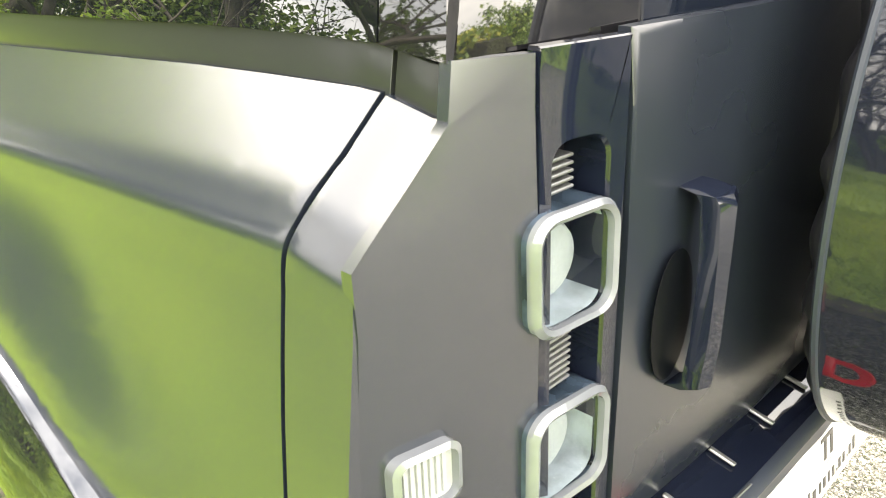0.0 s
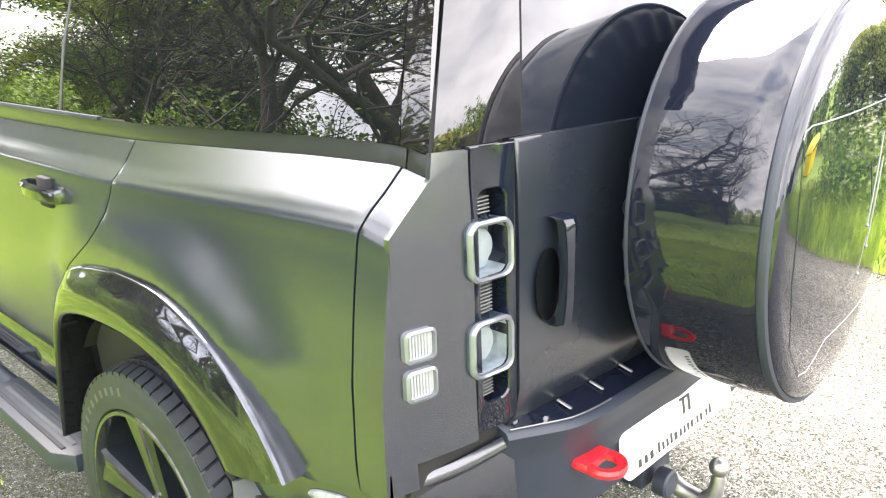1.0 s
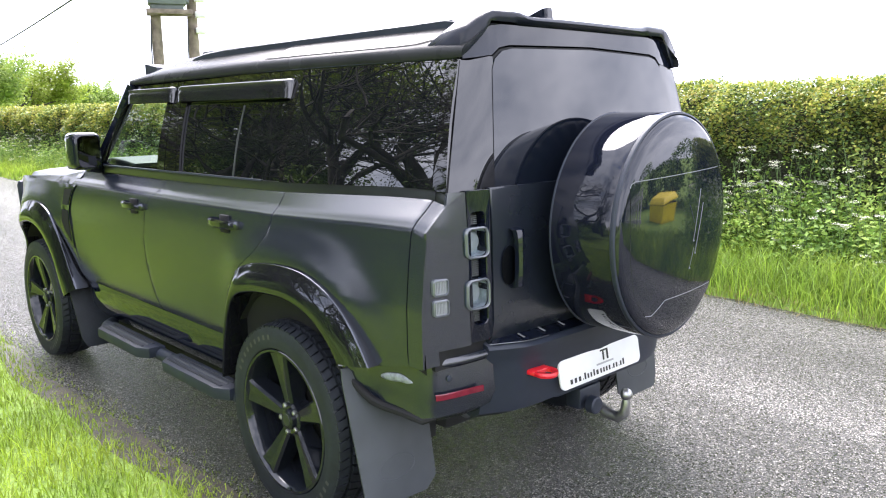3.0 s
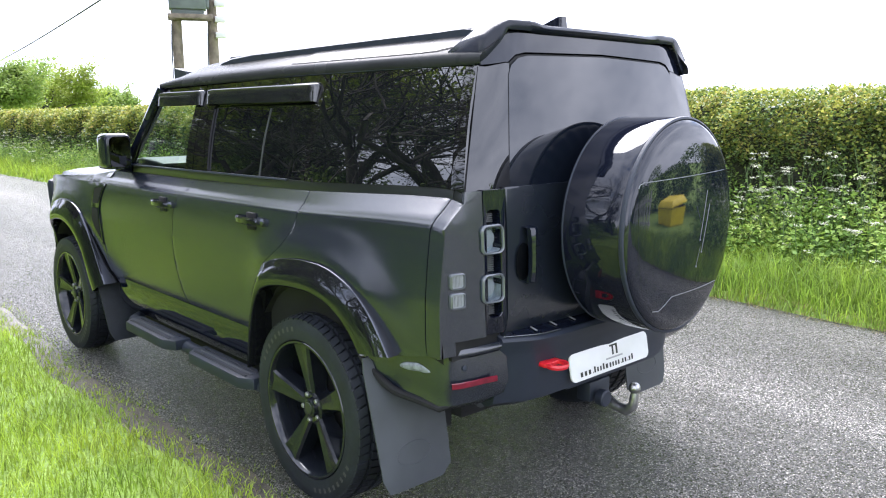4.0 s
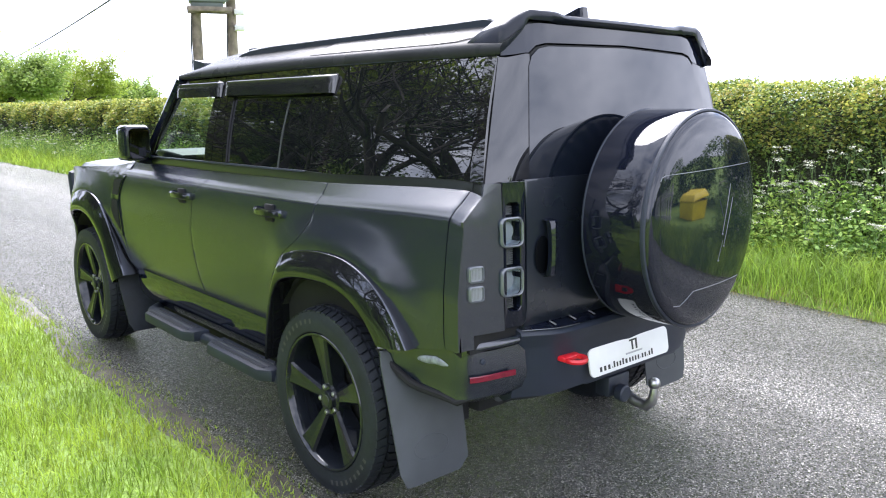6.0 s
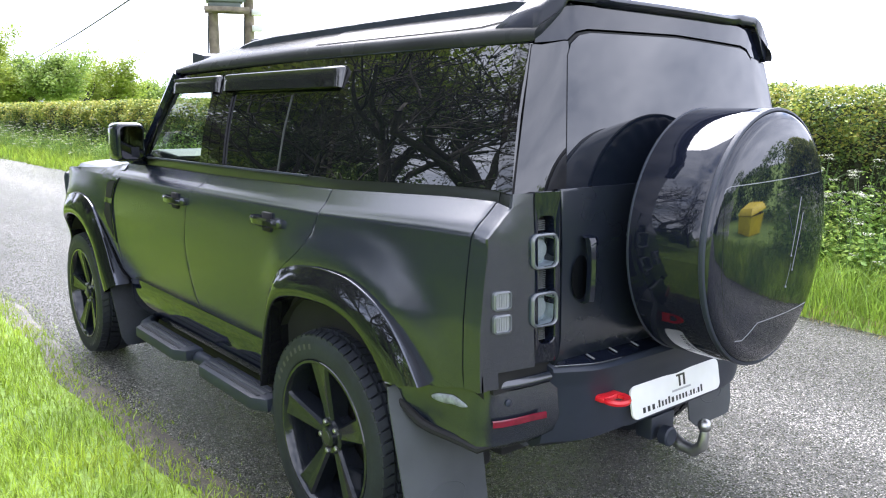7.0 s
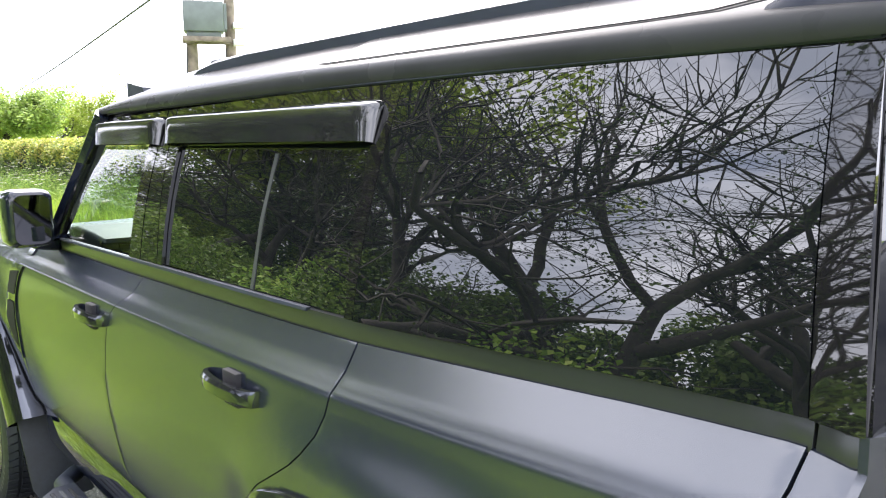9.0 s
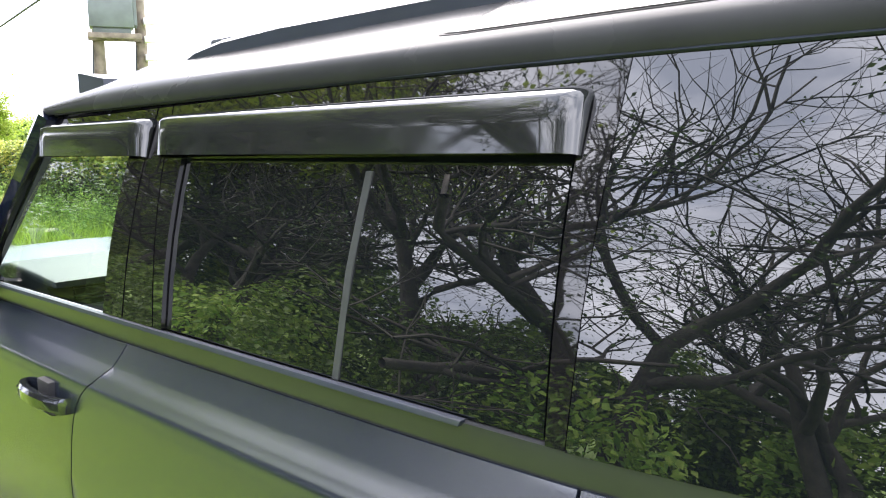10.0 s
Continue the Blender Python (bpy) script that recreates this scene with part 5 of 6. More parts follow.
def asphalt_material():
    """Chippings, each its own grey, with dark tar between them, and paler bands along the lane."""
    m, n, l = object_material("coarse_asphalt")
    b = n["Principled BSDF"]
    b.inputs["Specular IOR Level"].default_value = 0.8
    co = n.new("ShaderNodeTexCoord")
    warp = n.new("ShaderNodeTexNoise")
    warp.inputs["Scale"].default_value = 60
    l.new(co.outputs["Object"], warp.inputs["Vector"])
    off = n.new("ShaderNodeVectorMath")
    off.operation = "MULTIPLY_ADD"
    off.inputs[1].default_value = (0.006, 0.006, 0.006)
    l.new(warp.outputs["Color"], off.inputs[0])
    l.new(co.outputs["Object"], off.inputs[2])
    v = n.new("ShaderNodeTexVoronoi")
    v.inputs["Scale"].default_value = 138
    l.new(off.outputs[0], v.inputs["Vector"])
    edge = n.new("ShaderNodeTexVoronoi")
    edge.feature = "DISTANCE_TO_EDGE"
    edge.inputs["Scale"].default_value = 138
    l.new(off.outputs[0], edge.inputs["Vector"])
    broad = n.new("ShaderNodeTexNoise")
    broad.inputs["Scale"].default_value, broad.inputs["Detail"].default_value = 0.55, 7
    stretch = n.new("ShaderNodeMapping")
    stretch.inputs["Scale"].default_value = (1.6, 0.35, 1)
    l.new(co.outputs["Object"], stretch.inputs[0])
    l.new(stretch.outputs[0], broad.inputs["Vector"])
    ramp = n.new("ShaderNodeValToRGB")
    e = ramp.color_ramp.elements
    e[0].position, e[0].color = 0.15, (0.040, 0.040, 0.042, 1)
    e[1].position, e[1].color = 0.97, (0.74, 0.70, 0.65, 1)
    mid = ramp.color_ramp.elements.new(0.62)
    mid.color = (0.215, 0.205, 0.194, 1)
    sep = n.new("ShaderNodeSeparateColor")
    l.new(v.outputs["Color"], sep.inputs[0])
    l.new(sep.outputs[0], ramp.inputs[0])
    gap = n.new("ShaderNodeMapRange")
    gap.inputs["From Min"].default_value, gap.inputs["From Max"].default_value = 0.03, 0.24
    gap.inputs["To Min"].default_value, gap.inputs["To Max"].default_value = 0.03, 1.0
    l.new(edge.outputs["Distance"], gap.inputs[0])
    tone = n.new("ShaderNodeMapRange")
    tone.inputs["From Min"].default_value, tone.inputs["From Max"].default_value = 0.3, 0.7
    tone.inputs["To Min"].default_value, tone.inputs["To Max"].default_value = 0.75, 1.5
    l.new(broad.outputs[0], tone.inputs[0])
    # tone across the lane: darker on the left, one paler band right of the middle
    sx = n.new("ShaderNodeSeparateXYZ")
    l.new(co.outputs["Object"], sx.inputs[0])
    wob = n.new("ShaderNodeMath")
    wob.operation = "MULTIPLY_ADD"
    wob.inputs[1].default_value = 0.9
    l.new(broad.outputs[0], wob.inputs[0])
    l.new(sx.outputs[0], wob.inputs[2])
    lane_tone = n.new("ShaderNodeValToRGB")
    te = lane_tone.color_ramp.elements
    te[0].position, te[0].color = 0.0, (0.86, 0.86, 0.86, 1)
    te[1].position, te[1].color = 1.0, (0.86, 0.86, 0.86, 1)
    for pos_, lev in ((0.40, 0.86), (0.47, 1.0), (0.555, 1.0), (0.60, 1.40), (0.66, 1.05), (0.80, 1.15)):
        te.new(pos_).color = (lev, lev, lev, 1)
    span = n.new("ShaderNodeMapRange")
    span.inputs["From Min"].default_value, span.inputs["From Max"].default_value = -2.0, 5.0
    l.new(wob.outputs[0], span.inputs[0])
    l.new(span.outputs[0], lane_tone.inputs[0])
    tone2 = n.new("ShaderNodeMath")
    tone2.operation = "MULTIPLY"
    l.new(tone.outputs[0], tone2.inputs[0])
    l.new(lane_tone.outputs[0], tone2.inputs[1])
    both_ = n.new("ShaderNodeMath")
    both_.operation = "MULTIPLY"
    l.new(gap.outputs[0], both_.inputs[0])
    l.new(tone2.outputs[0], both_.inputs[1])
    mul = n.new("ShaderNodeVectorMath")
    mul.operation = "SCALE"
    l.new(ramp.outputs[0], mul.inputs[0])
    l.new(both_.outputs[0], mul.inputs["Scale"])
    l.new(mul.outputs[0], b.inputs["Base Color"])
    rr = n.new("ShaderNodeMapRange")
    rr.inputs["To Min"].default_value, rr.inputs["To Max"].default_value = 0.10, 0.50
    l.new(sep.outputs[1], rr.inputs[0])
    l.new(rr.outputs[0], b.inputs["Roughness"])
    hump = n.new("ShaderNodeMath")
    hump.operation = "MULTIPLY_ADD"
    hump.inputs[1].default_value = 0.6
    l.new(sep.outputs[2], hump.inputs[0])
    bulge = n.new("ShaderNodeMapRange")
    bulge.interpolation_type = "SMOOTHSTEP"
    bulge.inputs["From Min"].default_value, bulge.inputs["From Max"].default_value = 0.0, 0.42
    l.new(edge.outputs["Distance"], bulge.inputs[0])
    l.new(bulge.outputs[0], hump.inputs[2])
    bp = n.new("ShaderNodeBump")
    bp.inputs["Strength"].default_value, bp.inputs["Distance"].default_value = 1.0, 0.009
    l.new(hump.outputs[0], bp.inputs["Height"])
    l.new(bp.outputs[0], b.inputs["Normal"])
    return m


ASPHALT = asphalt_material()
MEADOW = material("meadow_ground", (0.20, 0.30, 0.045), rough=0.85, second=(0.13, 0.21, 0.035), scale=1.2, fine=0.3, fine_scale=30, bump=0.6, bump_scale=25, bump_dist=0.03)
GRIT = material("wet_silt", (0.070, 0.058, 0.042), rough=0.55, second=(0.018, 0.016, 0.013), scale=11, fine=0.5, fine_scale=90, bump=0.9, bump_scale=90, bump_dist=0.010)

ROAD_L, ROAD_R = -1.16, 3.75


def road_right(y):
    return ROAD_R - 0.45 * max(0.0, min(1.0, (y - 2) / 18)) + 0.04 * math.sin(y * 1.3) + 0.03 * math.sin(y * 3.1)


def road_left(y):
    return ROAD_L + 0.03 * math.sin(y * 1.7 + 1) + 0.025 * math.sin(y * 4.3)


def bend(y):
    """The lane drifts to the left far ahead and far behind."""
    return -0.010 * max(0.0, y - 22) ** 1.6 - 0.006 * max(0.0, -y - 16) ** 1.6


def land_z(x, y):
    """Height of the ground outside the road."""
    xl, xr = road_left(y) + bend(y), road_right(y) + bend(y)
    if x > xr:
        d = x - xr
        return 0.02 + 0.10 * min(1, d / 1.2) + 0.02 * math.sin(x * 2 + y)
    if x < xl:
        d = xl - x
        return 0.015 + 0.10 * min(1, d / 2.5) + 0.025 * math.sin(x * 1.7 + y * 1.1) * min(1, d)
    return -0.03


ys = np.r_[np.linspace(-400, -60, 12), np.linspace(-50, -12, 20), np.linspace(-11, 30, 165), np.linspace(32, 80, 25), np.linspace(90, 600, 14)]
bm = bmesh.new()
grid = []
for y in ys:
    xl, xr = road_left(y) + bend(y), road_right(y) + bend(y)
    xs = [xl - 600, xl - 120, xl - 40, xl - 15, xl - 8, xl - 5, xl - 3, xl - 1.5, xl - 0.7, xl - 0.3, xl - 0.06, xl + 0.02, xr - 0.02, xr + 0.06, xr + 0.3, xr + 0.8, xr + 1.4, xr + 2.2, xr + 4, xr + 12, xr + 60, xr + 600]
    grid.append([bm.verts.new((x, y, land_z(x, y))) for x in xs])
for a, b_ in zip(grid, grid[1:]):
    for i in range(len(a) - 1):
        bm.faces.new((a[i], a[i + 1], b_[i + 1], b_[i]))
tagged(link("ground", bm, MEADOW), "grassy verges and fields beside the lane", "ground", kind="structure")
bm = bmesh.new()
rows = []
for y in ys:
    xl, xr = road_left(y) + bend(y) - 0.05, road_right(y) + bend(y) + 0.05
    rows.append([(xl + (xr - xl) * k / 8, y, 0.012 * math.sin(math.pi * k / 8) - (0.012 if k in (0, 8) else 0)) for k in range(9)])
vs = loft(bm, rows, closed=False, caps=False)
tagged(link("road", bm, ASPHALT), "worn grey asphalt country lane with coarse chippings", "road", kind="structure")
# silt and wet dirt along the left edge
bm = bmesh.new()
rows = []
for y in np.linspace(-8, 26, 171):
    c = road_left(y) + bend(y)
    w = 0.11 + 0.06 * noise.noise((0, y * 1.3, 0)) + 0.05 * noise.noise((3, y * 6.0, 0))
    rows.append([(c - 0.10, y, 0.014), (c + w * 0.5, y, 0.0125), (c + w, y, 0.0085)])
loft(bm, rows, closed=False, caps=False)
tagged(link("roadside_silt", bm, GRIT), "damp brown silt along the grass edge", "dirt", kind="structure")

# ---- planting ----
rng = np.random.default_rng(5)


def blades(name, centres, heights, widths, lean, mat_, label, category, bends=2):
    """Grass: each blade a bent, tapering strip, all in one mesh."""
    n = len(centres)
    ang = rng.uniform(0, 2 * np.pi, n)
    la = rng.uniform(0, 2 * np.pi, n)
    ln = rng.uniform(0.15, 1.0, n) * lean * heights
    side_v = np.stack([np.cos(ang), np.sin(ang), np.zeros(n)], 1) * widths[:, None] * 0.5
    lv = np.stack([np.cos(la), np.sin(la), np.zeros(n)], 1) * ln[:, None]
    up = np.zeros((n, 3))
    up[:, 2] = heights
    p0 = centres
    p1 = centres + up * 0.55 + lv * 0.30
    p2 = centres + up * (1 - 0.25 * (ln / heights)[:, None]) + lv
    v = np.stack([p0 - side_v, p0 + side_v, p1 - side_v * 0.8, p1 + side_v * 0.8, p2], 1).reshape(-1, 3)
    base = np.arange(n) * 5
    quads = np.stack([base, base + 1, base + 3, base + 2], 1)
    tris = np.stack([base + 2, base + 3, base + 4], 1)
    me = bpy.data.meshes.new(name)
    me.vertices.add(n * 5)
    me.vertices.foreach_set("co", v.ravel())
    me.loops.add(n * 7)
    me.polygons.add(n * 2)
    loops = np.concatenate([quads, tris], 1).ravel()
    me.loops.foreach_set("vertex_index", loops)
    starts = np.stack([np.arange(n) * 7, np.arange(n) * 7 + 4], 1).ravel()
    me.polygons.foreach_set("loop_start", starts)
    me.update(calc_edges=True)
    me.validate()
    me.polygons.foreach_set("use_smooth", np.ones(n * 2, bool))
    me.materials.append(mat_)
    return tagged(new(name, me), label, category, kind="stuff")


GRASS = material("fresh_grass", (0.34, 0.44, 0.05), rough=0.5, second=(0.20, 0.31, 0.035), scale=1.7, island=0.5, translucent=0.35)
GRASS_R = material("verge_grass", (0.32, 0.44, 0.050), rough=0.5, second=(0.16, 0.26, 0.034), scale=1.9, island=0.55, translucent=0.35)
DRY = material("dry_stalks", (0.30, 0.25, 0.12), rough=0.7, island=0.3, translucent=0.2)


def spread(n, x0, x1, y0, y1, edge=None):
    x, y = rng.uniform(x0, x1, n), rng.uniform(y0, y1, n)
    return x, y


def grass_field(name, n, side_s, d0, d1, y0, y1, h0, h1, w, mat_, label, power=1.0, lean=0.7):
    y = rng.uniform(y0, y1, n)
    d = d0 + (d1 - d0) * rng.uniform(0, 1, n) ** power
    patch = np.array([noise.noise((a * 1.7, b * 1.7, 3.0)) for a, b in zip(d, y)])
    keep = patch > -0.85
    y, d, patch = y[keep], d[keep], patch[keep]
    xs = np.array([(road_right(b) + a if side_s > 0 else road_left(b) - a) + bend(b) for a, b in zip(d, y)])
    zs = np.array([land_z(a, b) for a, b in zip(xs, y)]) - 0.01
    zs = np.maximum(zs, 0.0)
    h = (h0 + (h1 - h0) * rng.uniform(0, 1, len(y))) * (1 + 0.45 * patch) * np.clip(0.35 + (d + 0.08) * 2.2, 0.35, 1.0)
    return blades(name, np.stack([xs, y, zs], 1), h, w * rng.uniform(0.6, 1.4, len(y)), lean, mat_, label, "grass")


grass_field("left_verge_grass", 100000, -1, -0.10, 2.2, -3.5, 9, 0.05, 0.13, 0.0055, GRASS, "short bright green verge grass beside the lane", 0.8, 0.9)
grass_field("edge_tufts", 5200, -1, -0.30, 0.0, -3, 9, 0.03, 0.09, 0.005, GRASS, "sparse grass tufts on the roadside silt", 0.35, 0.9)
grass_field("edge_straw", 500, -1, -0.25, 0.25, -3, 9, 0.05, 0.16, 0.003, DRY, "dry straw stalks on the verge edge", 1.0, 1.4)
grass_field("left_verge_grass_far", 22000, -1, -0.08, 5.0, 9, 30, 0.06, 0.16, 0.012, GRASS, "short bright green verge grass further on")
grass_field("left_verge_grass_outer", 26000, -1, 2.2, 6.0, -8, 9, 0.06, 0.2, 0.010, GRASS, "bright green grass below the trees")
grass_field("left_verge_grass_behind", 12000, -1, -0.05, 6.0, -12, -3.5, 0.06, 0.18, 0.012, GRASS, "short bright green verge grass behind the car")
grass_field("right_verge_grass", 58000, 1, -0.06, 1.3, -6, 12, 0.10, 0.42, 0.008, GRASS_R, "long fresh grass along the hedge", 1.0, 0.8)
grass_field("right_edge_tufts", 9000, 1, -0.20, 0.12, -6, 12, 0.02, 0.10, 0.006, DRY, "sparse yellowish tufts on the lane's edge", 0.5, 1.2)
grass_field("right_verge_grass_far", 26000, 1, -0.06, 1.6, 12, 60, 0.12, 0.45, 0.02, GRASS, "long fresh grass along the far hedge", 1.0, 0.8)
grass_field("right_verge_grass_behind", 20000, 1, -0.06, 1.6, -40, -6, 0.12, 0.45, 0.02, GRASS_R, "long fresh grass along the hedge behind", 1.0, 0.8)


def leaf_mesh(name, pos, size, mat_, label, category, kind="stuff", parent=None, droop=0.5, aspect=1.6):
    """Many leaves, each two triangles folded along the midrib."""
    n = len(pos)
    a, t = rng.uniform(0, 2 * np.pi, n), rng.normal(0, droop, n)
    d = np.stack([np.cos(a) * np.cos(t), np.sin(a) * np.cos(t), np.sin(t)], 1)
    r = rng.normal(0, 1, (n, 3))
    r[:, 2] *= 0.5
    s_ = np.cross(d, np.stack([np.zeros(n), np.zeros(n), np.ones(n)], 1) + 0.6 * r)
    s_ /= np.linalg.norm(s_, axis=1)[:, None] + 1e-9
    L = size * rng.uniform(0.55, 1.35, n)[:, None]
    up = np.cross(s_, d)
    v = np.stack([pos - d * L * 0.5, pos + s_ * L * 0.5 / aspect + up * L * 0.10 + d * L * 0.02, pos + d * L * 0.5, pos - s_ * L * 0.5 / aspect + up * L * 0.10 + d * L * 0.02], 1).reshape(-1, 3)
    b0 = np.arange(n) * 4
    tri = np.stack([b0, b0 + 1, b0 + 2, b0, b0 + 2, b0 + 3], 1).ravel()
    me = bpy.data.meshes.new(name)
    me.vertices.add(n * 4)
    me.vertices.foreach_set("co", v.ravel())
    me.loops.add(n * 6)
    me.loops.foreach_set("vertex_index", tri)
    me.polygons.add(n * 2)
    me.polygons.foreach_set("loop_start", np.arange(n * 2) * 3)
    me.update(calc_edges=True)
    me.validate()
    me.materials.append(mat_)
    ob = new(name, me)
    if parent:
        ob.parent = parent
    if label:
        tagged(ob, label, category, kind=kind)
    return ob


def leaf_material(name, colours, rough=0.6, translucent=0.4):
    """Leaves: each one its own colour out of a few, and light through the blade."""
    m, n, l = object_material(name)
    b = n["Principled BSDF"]
    b.inputs["Roughness"].default_value, b.inputs["Specular IOR Level"].default_value = rough, 0.28
    g = n.new("ShaderNodeNewGeometry")
    co = n.new("ShaderNodeTexCoord")
    t = n.new("ShaderNodeTexNoise")
    t.inputs["Scale"].default_value, t.inputs["Detail"].default_value = 1.6, 4
    l.new(co.outputs["Object"], t.inputs["Vector"])
    mixv = n.new("ShaderNodeMath")
    mixv.operation = "MULTIPLY_ADD"
    mixv.inputs[1].default_value = 0.62
    l.new(g.outputs["Random Per Island"], mixv.inputs[0])
    sub_ = n.new("ShaderNodeMath")
    sub_.operation = "MULTIPLY_ADD"
    sub_.inputs[1].default_value, sub_.inputs[2].default_value = 1.5, -0.56
    l.new(t.outputs[0], sub_.inputs[0])
    l.new(sub_.outputs[0], mixv.inputs[2])
    r = n.new("ShaderNodeValToRGB")
    e = r.color_ramp.elements
    while len(e) < len(colours):
        e.new(0.5)
    for k, c in enumerate(colours):
        e[k].position, e[k].color = k / (len(colours) - 1), (*c, 1)
    l.new(mixv.outputs[0], r.inputs[0])
    l.new(r.outputs[0], b.inputs["Base Color"])
    tr = n.new("ShaderNodeBsdfTranslucent")
    l.new(r.outputs[0], tr.inputs[0])
    ms = n.new("ShaderNodeMixShader")
    ms.inputs[0].default_value = translucent
    l.new(b.outputs[0], ms.inputs[1])
    l.new(tr.outputs[0], ms.inputs[2])
    l.new(ms.outputs[0], n["Material Output"].inputs[0])
    return m


LEAF_LIGHT = leaf_material("pale_hedge_leaf", [(0.12, 0.17, 0.030), (0.25, 0.30, 0.052), (0.42, 0.42, 0.085), (0.46, 0.35, 0.13)])
LEAF_DARK = leaf_material("dark_hedge_leaf", [(0.03, 0.06, 0.02), (0.09, 0.155, 0.042), (0.18, 0.26, 0.058), (0.32, 0.36, 0.09)], 0.5, 0.25)
LEAF_NETTLE = leaf_material("nettle_leaf", [(0.08, 0.16, 0.03), (0.16, 0.28, 0.05), (0.27, 0.39, 0.07), (0.36, 0.43, 0.11)], 0.62, 0.35)
LEAF_TREE = leaf_material("tree_leaf", [(0.05, 0.09, 0.02), (0.10, 0.16, 0.03), (0.17, 0.24, 0.05)], 0.55, 0.35)
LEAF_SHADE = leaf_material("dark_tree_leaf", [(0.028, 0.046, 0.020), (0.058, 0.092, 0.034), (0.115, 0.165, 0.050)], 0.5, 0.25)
LEAF_FAR = leaf_material("pale_spring_leaf", [(0.11, 0.18, 0.045), (0.20, 0.29, 0.06), (0.32, 0.39, 0.09)], 0.55, 0.45)
LEAF_TREE_Y = leaf_material("spring_tree_leaf", [(0.15, 0.22, 0.03), (0.27, 0.35, 0.05), (0.36, 0.40, 0.07)], 0.55, 0.4)
# colour of the solid core, near black for the shade inside the hedge
HEDGE_CORE = material("hedge_inner_shade", (0.025, 0.030, 0.012), rough=0.9, vary=0.4, scale=9, bump=0.8, bump_scale=20, bump_dist=0.05)
BARK = material("dark_bark", (0.040, 0.036, 0.029), rough=0.9, vary=0.4, scale=5, bump=0.7, bump_scale=25, bump_dist=0.02)
UMBEL = material("cow_parsley_flower", (0.64, 0.64, 0.52), rough=0.6, island=0.15, translucent=0.3)
STALK = material("green_stalk", (0.10, 0.16, 0.05), rough=0.6, island=0.3)

HEDGE_D = 1.75        # from the road's edge to the hedge's face


def hedge_top(y):
    return 1.86 + 0.06 * noise.noise((0.6 * y, 2.0, 0.0)) + 0.06 * noise.noise((2.3 * y, 7.0, 0.0)) + 0.05 * noise.noise((7.0 * y, 3.0, 0.0))


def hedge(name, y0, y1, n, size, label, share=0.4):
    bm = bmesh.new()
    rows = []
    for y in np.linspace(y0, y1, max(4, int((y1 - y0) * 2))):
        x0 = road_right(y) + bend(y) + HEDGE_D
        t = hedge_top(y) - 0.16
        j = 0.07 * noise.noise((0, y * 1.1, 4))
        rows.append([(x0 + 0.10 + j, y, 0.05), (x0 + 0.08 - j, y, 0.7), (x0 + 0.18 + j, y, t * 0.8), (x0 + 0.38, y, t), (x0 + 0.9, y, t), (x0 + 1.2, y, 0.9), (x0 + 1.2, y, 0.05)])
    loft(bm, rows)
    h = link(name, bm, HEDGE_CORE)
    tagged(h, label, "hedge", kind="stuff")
    # pale leaves gather high up: the hedge's lit top is put into leaf colour
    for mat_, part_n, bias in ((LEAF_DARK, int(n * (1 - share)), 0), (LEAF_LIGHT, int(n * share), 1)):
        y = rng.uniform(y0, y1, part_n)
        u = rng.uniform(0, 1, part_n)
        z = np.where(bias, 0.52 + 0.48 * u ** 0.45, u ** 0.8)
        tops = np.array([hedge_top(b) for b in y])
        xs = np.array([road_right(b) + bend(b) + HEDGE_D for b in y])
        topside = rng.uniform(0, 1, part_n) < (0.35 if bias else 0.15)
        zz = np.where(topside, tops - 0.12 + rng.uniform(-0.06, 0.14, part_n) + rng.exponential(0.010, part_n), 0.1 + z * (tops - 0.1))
        bulge = np.array([0.24 * noise.noise((b * 1.3, c * 1.6, 1.0)) + 0.15 * noise.noise((b * 4.0, c * 4.0, 5.0)) for b, c in zip(y, zz)])
        round_ = np.clip((zz - (tops - 0.30)) / 0.30, 0, 1.3) ** 2 * 0.28
        xx = np.where(topside, xs + rng.uniform(0.2, 1.0, part_n), xs + round_ + bulge * 1.25 + rng.normal(0, 0.075, part_n))
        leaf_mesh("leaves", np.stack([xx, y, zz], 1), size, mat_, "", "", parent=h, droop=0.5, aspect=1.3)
    return h


hedge("hedge", -3.2, 13, 150000, 0.038, "clipped hawthorn hedge along the lane, its lit top in paler leaves", 0.42)
hedge("hedge", 13, 34, 42000, 0.070, "clipped hedge along the lane ahead", 0.6)
hedge("hedge", 34, 90, 30000, 0.14, "clipped hedge far along the lane", 0.6)
hedge("hedge", -45, -9.5, 22000, 0.13, "clipped hedge along the lane behind")


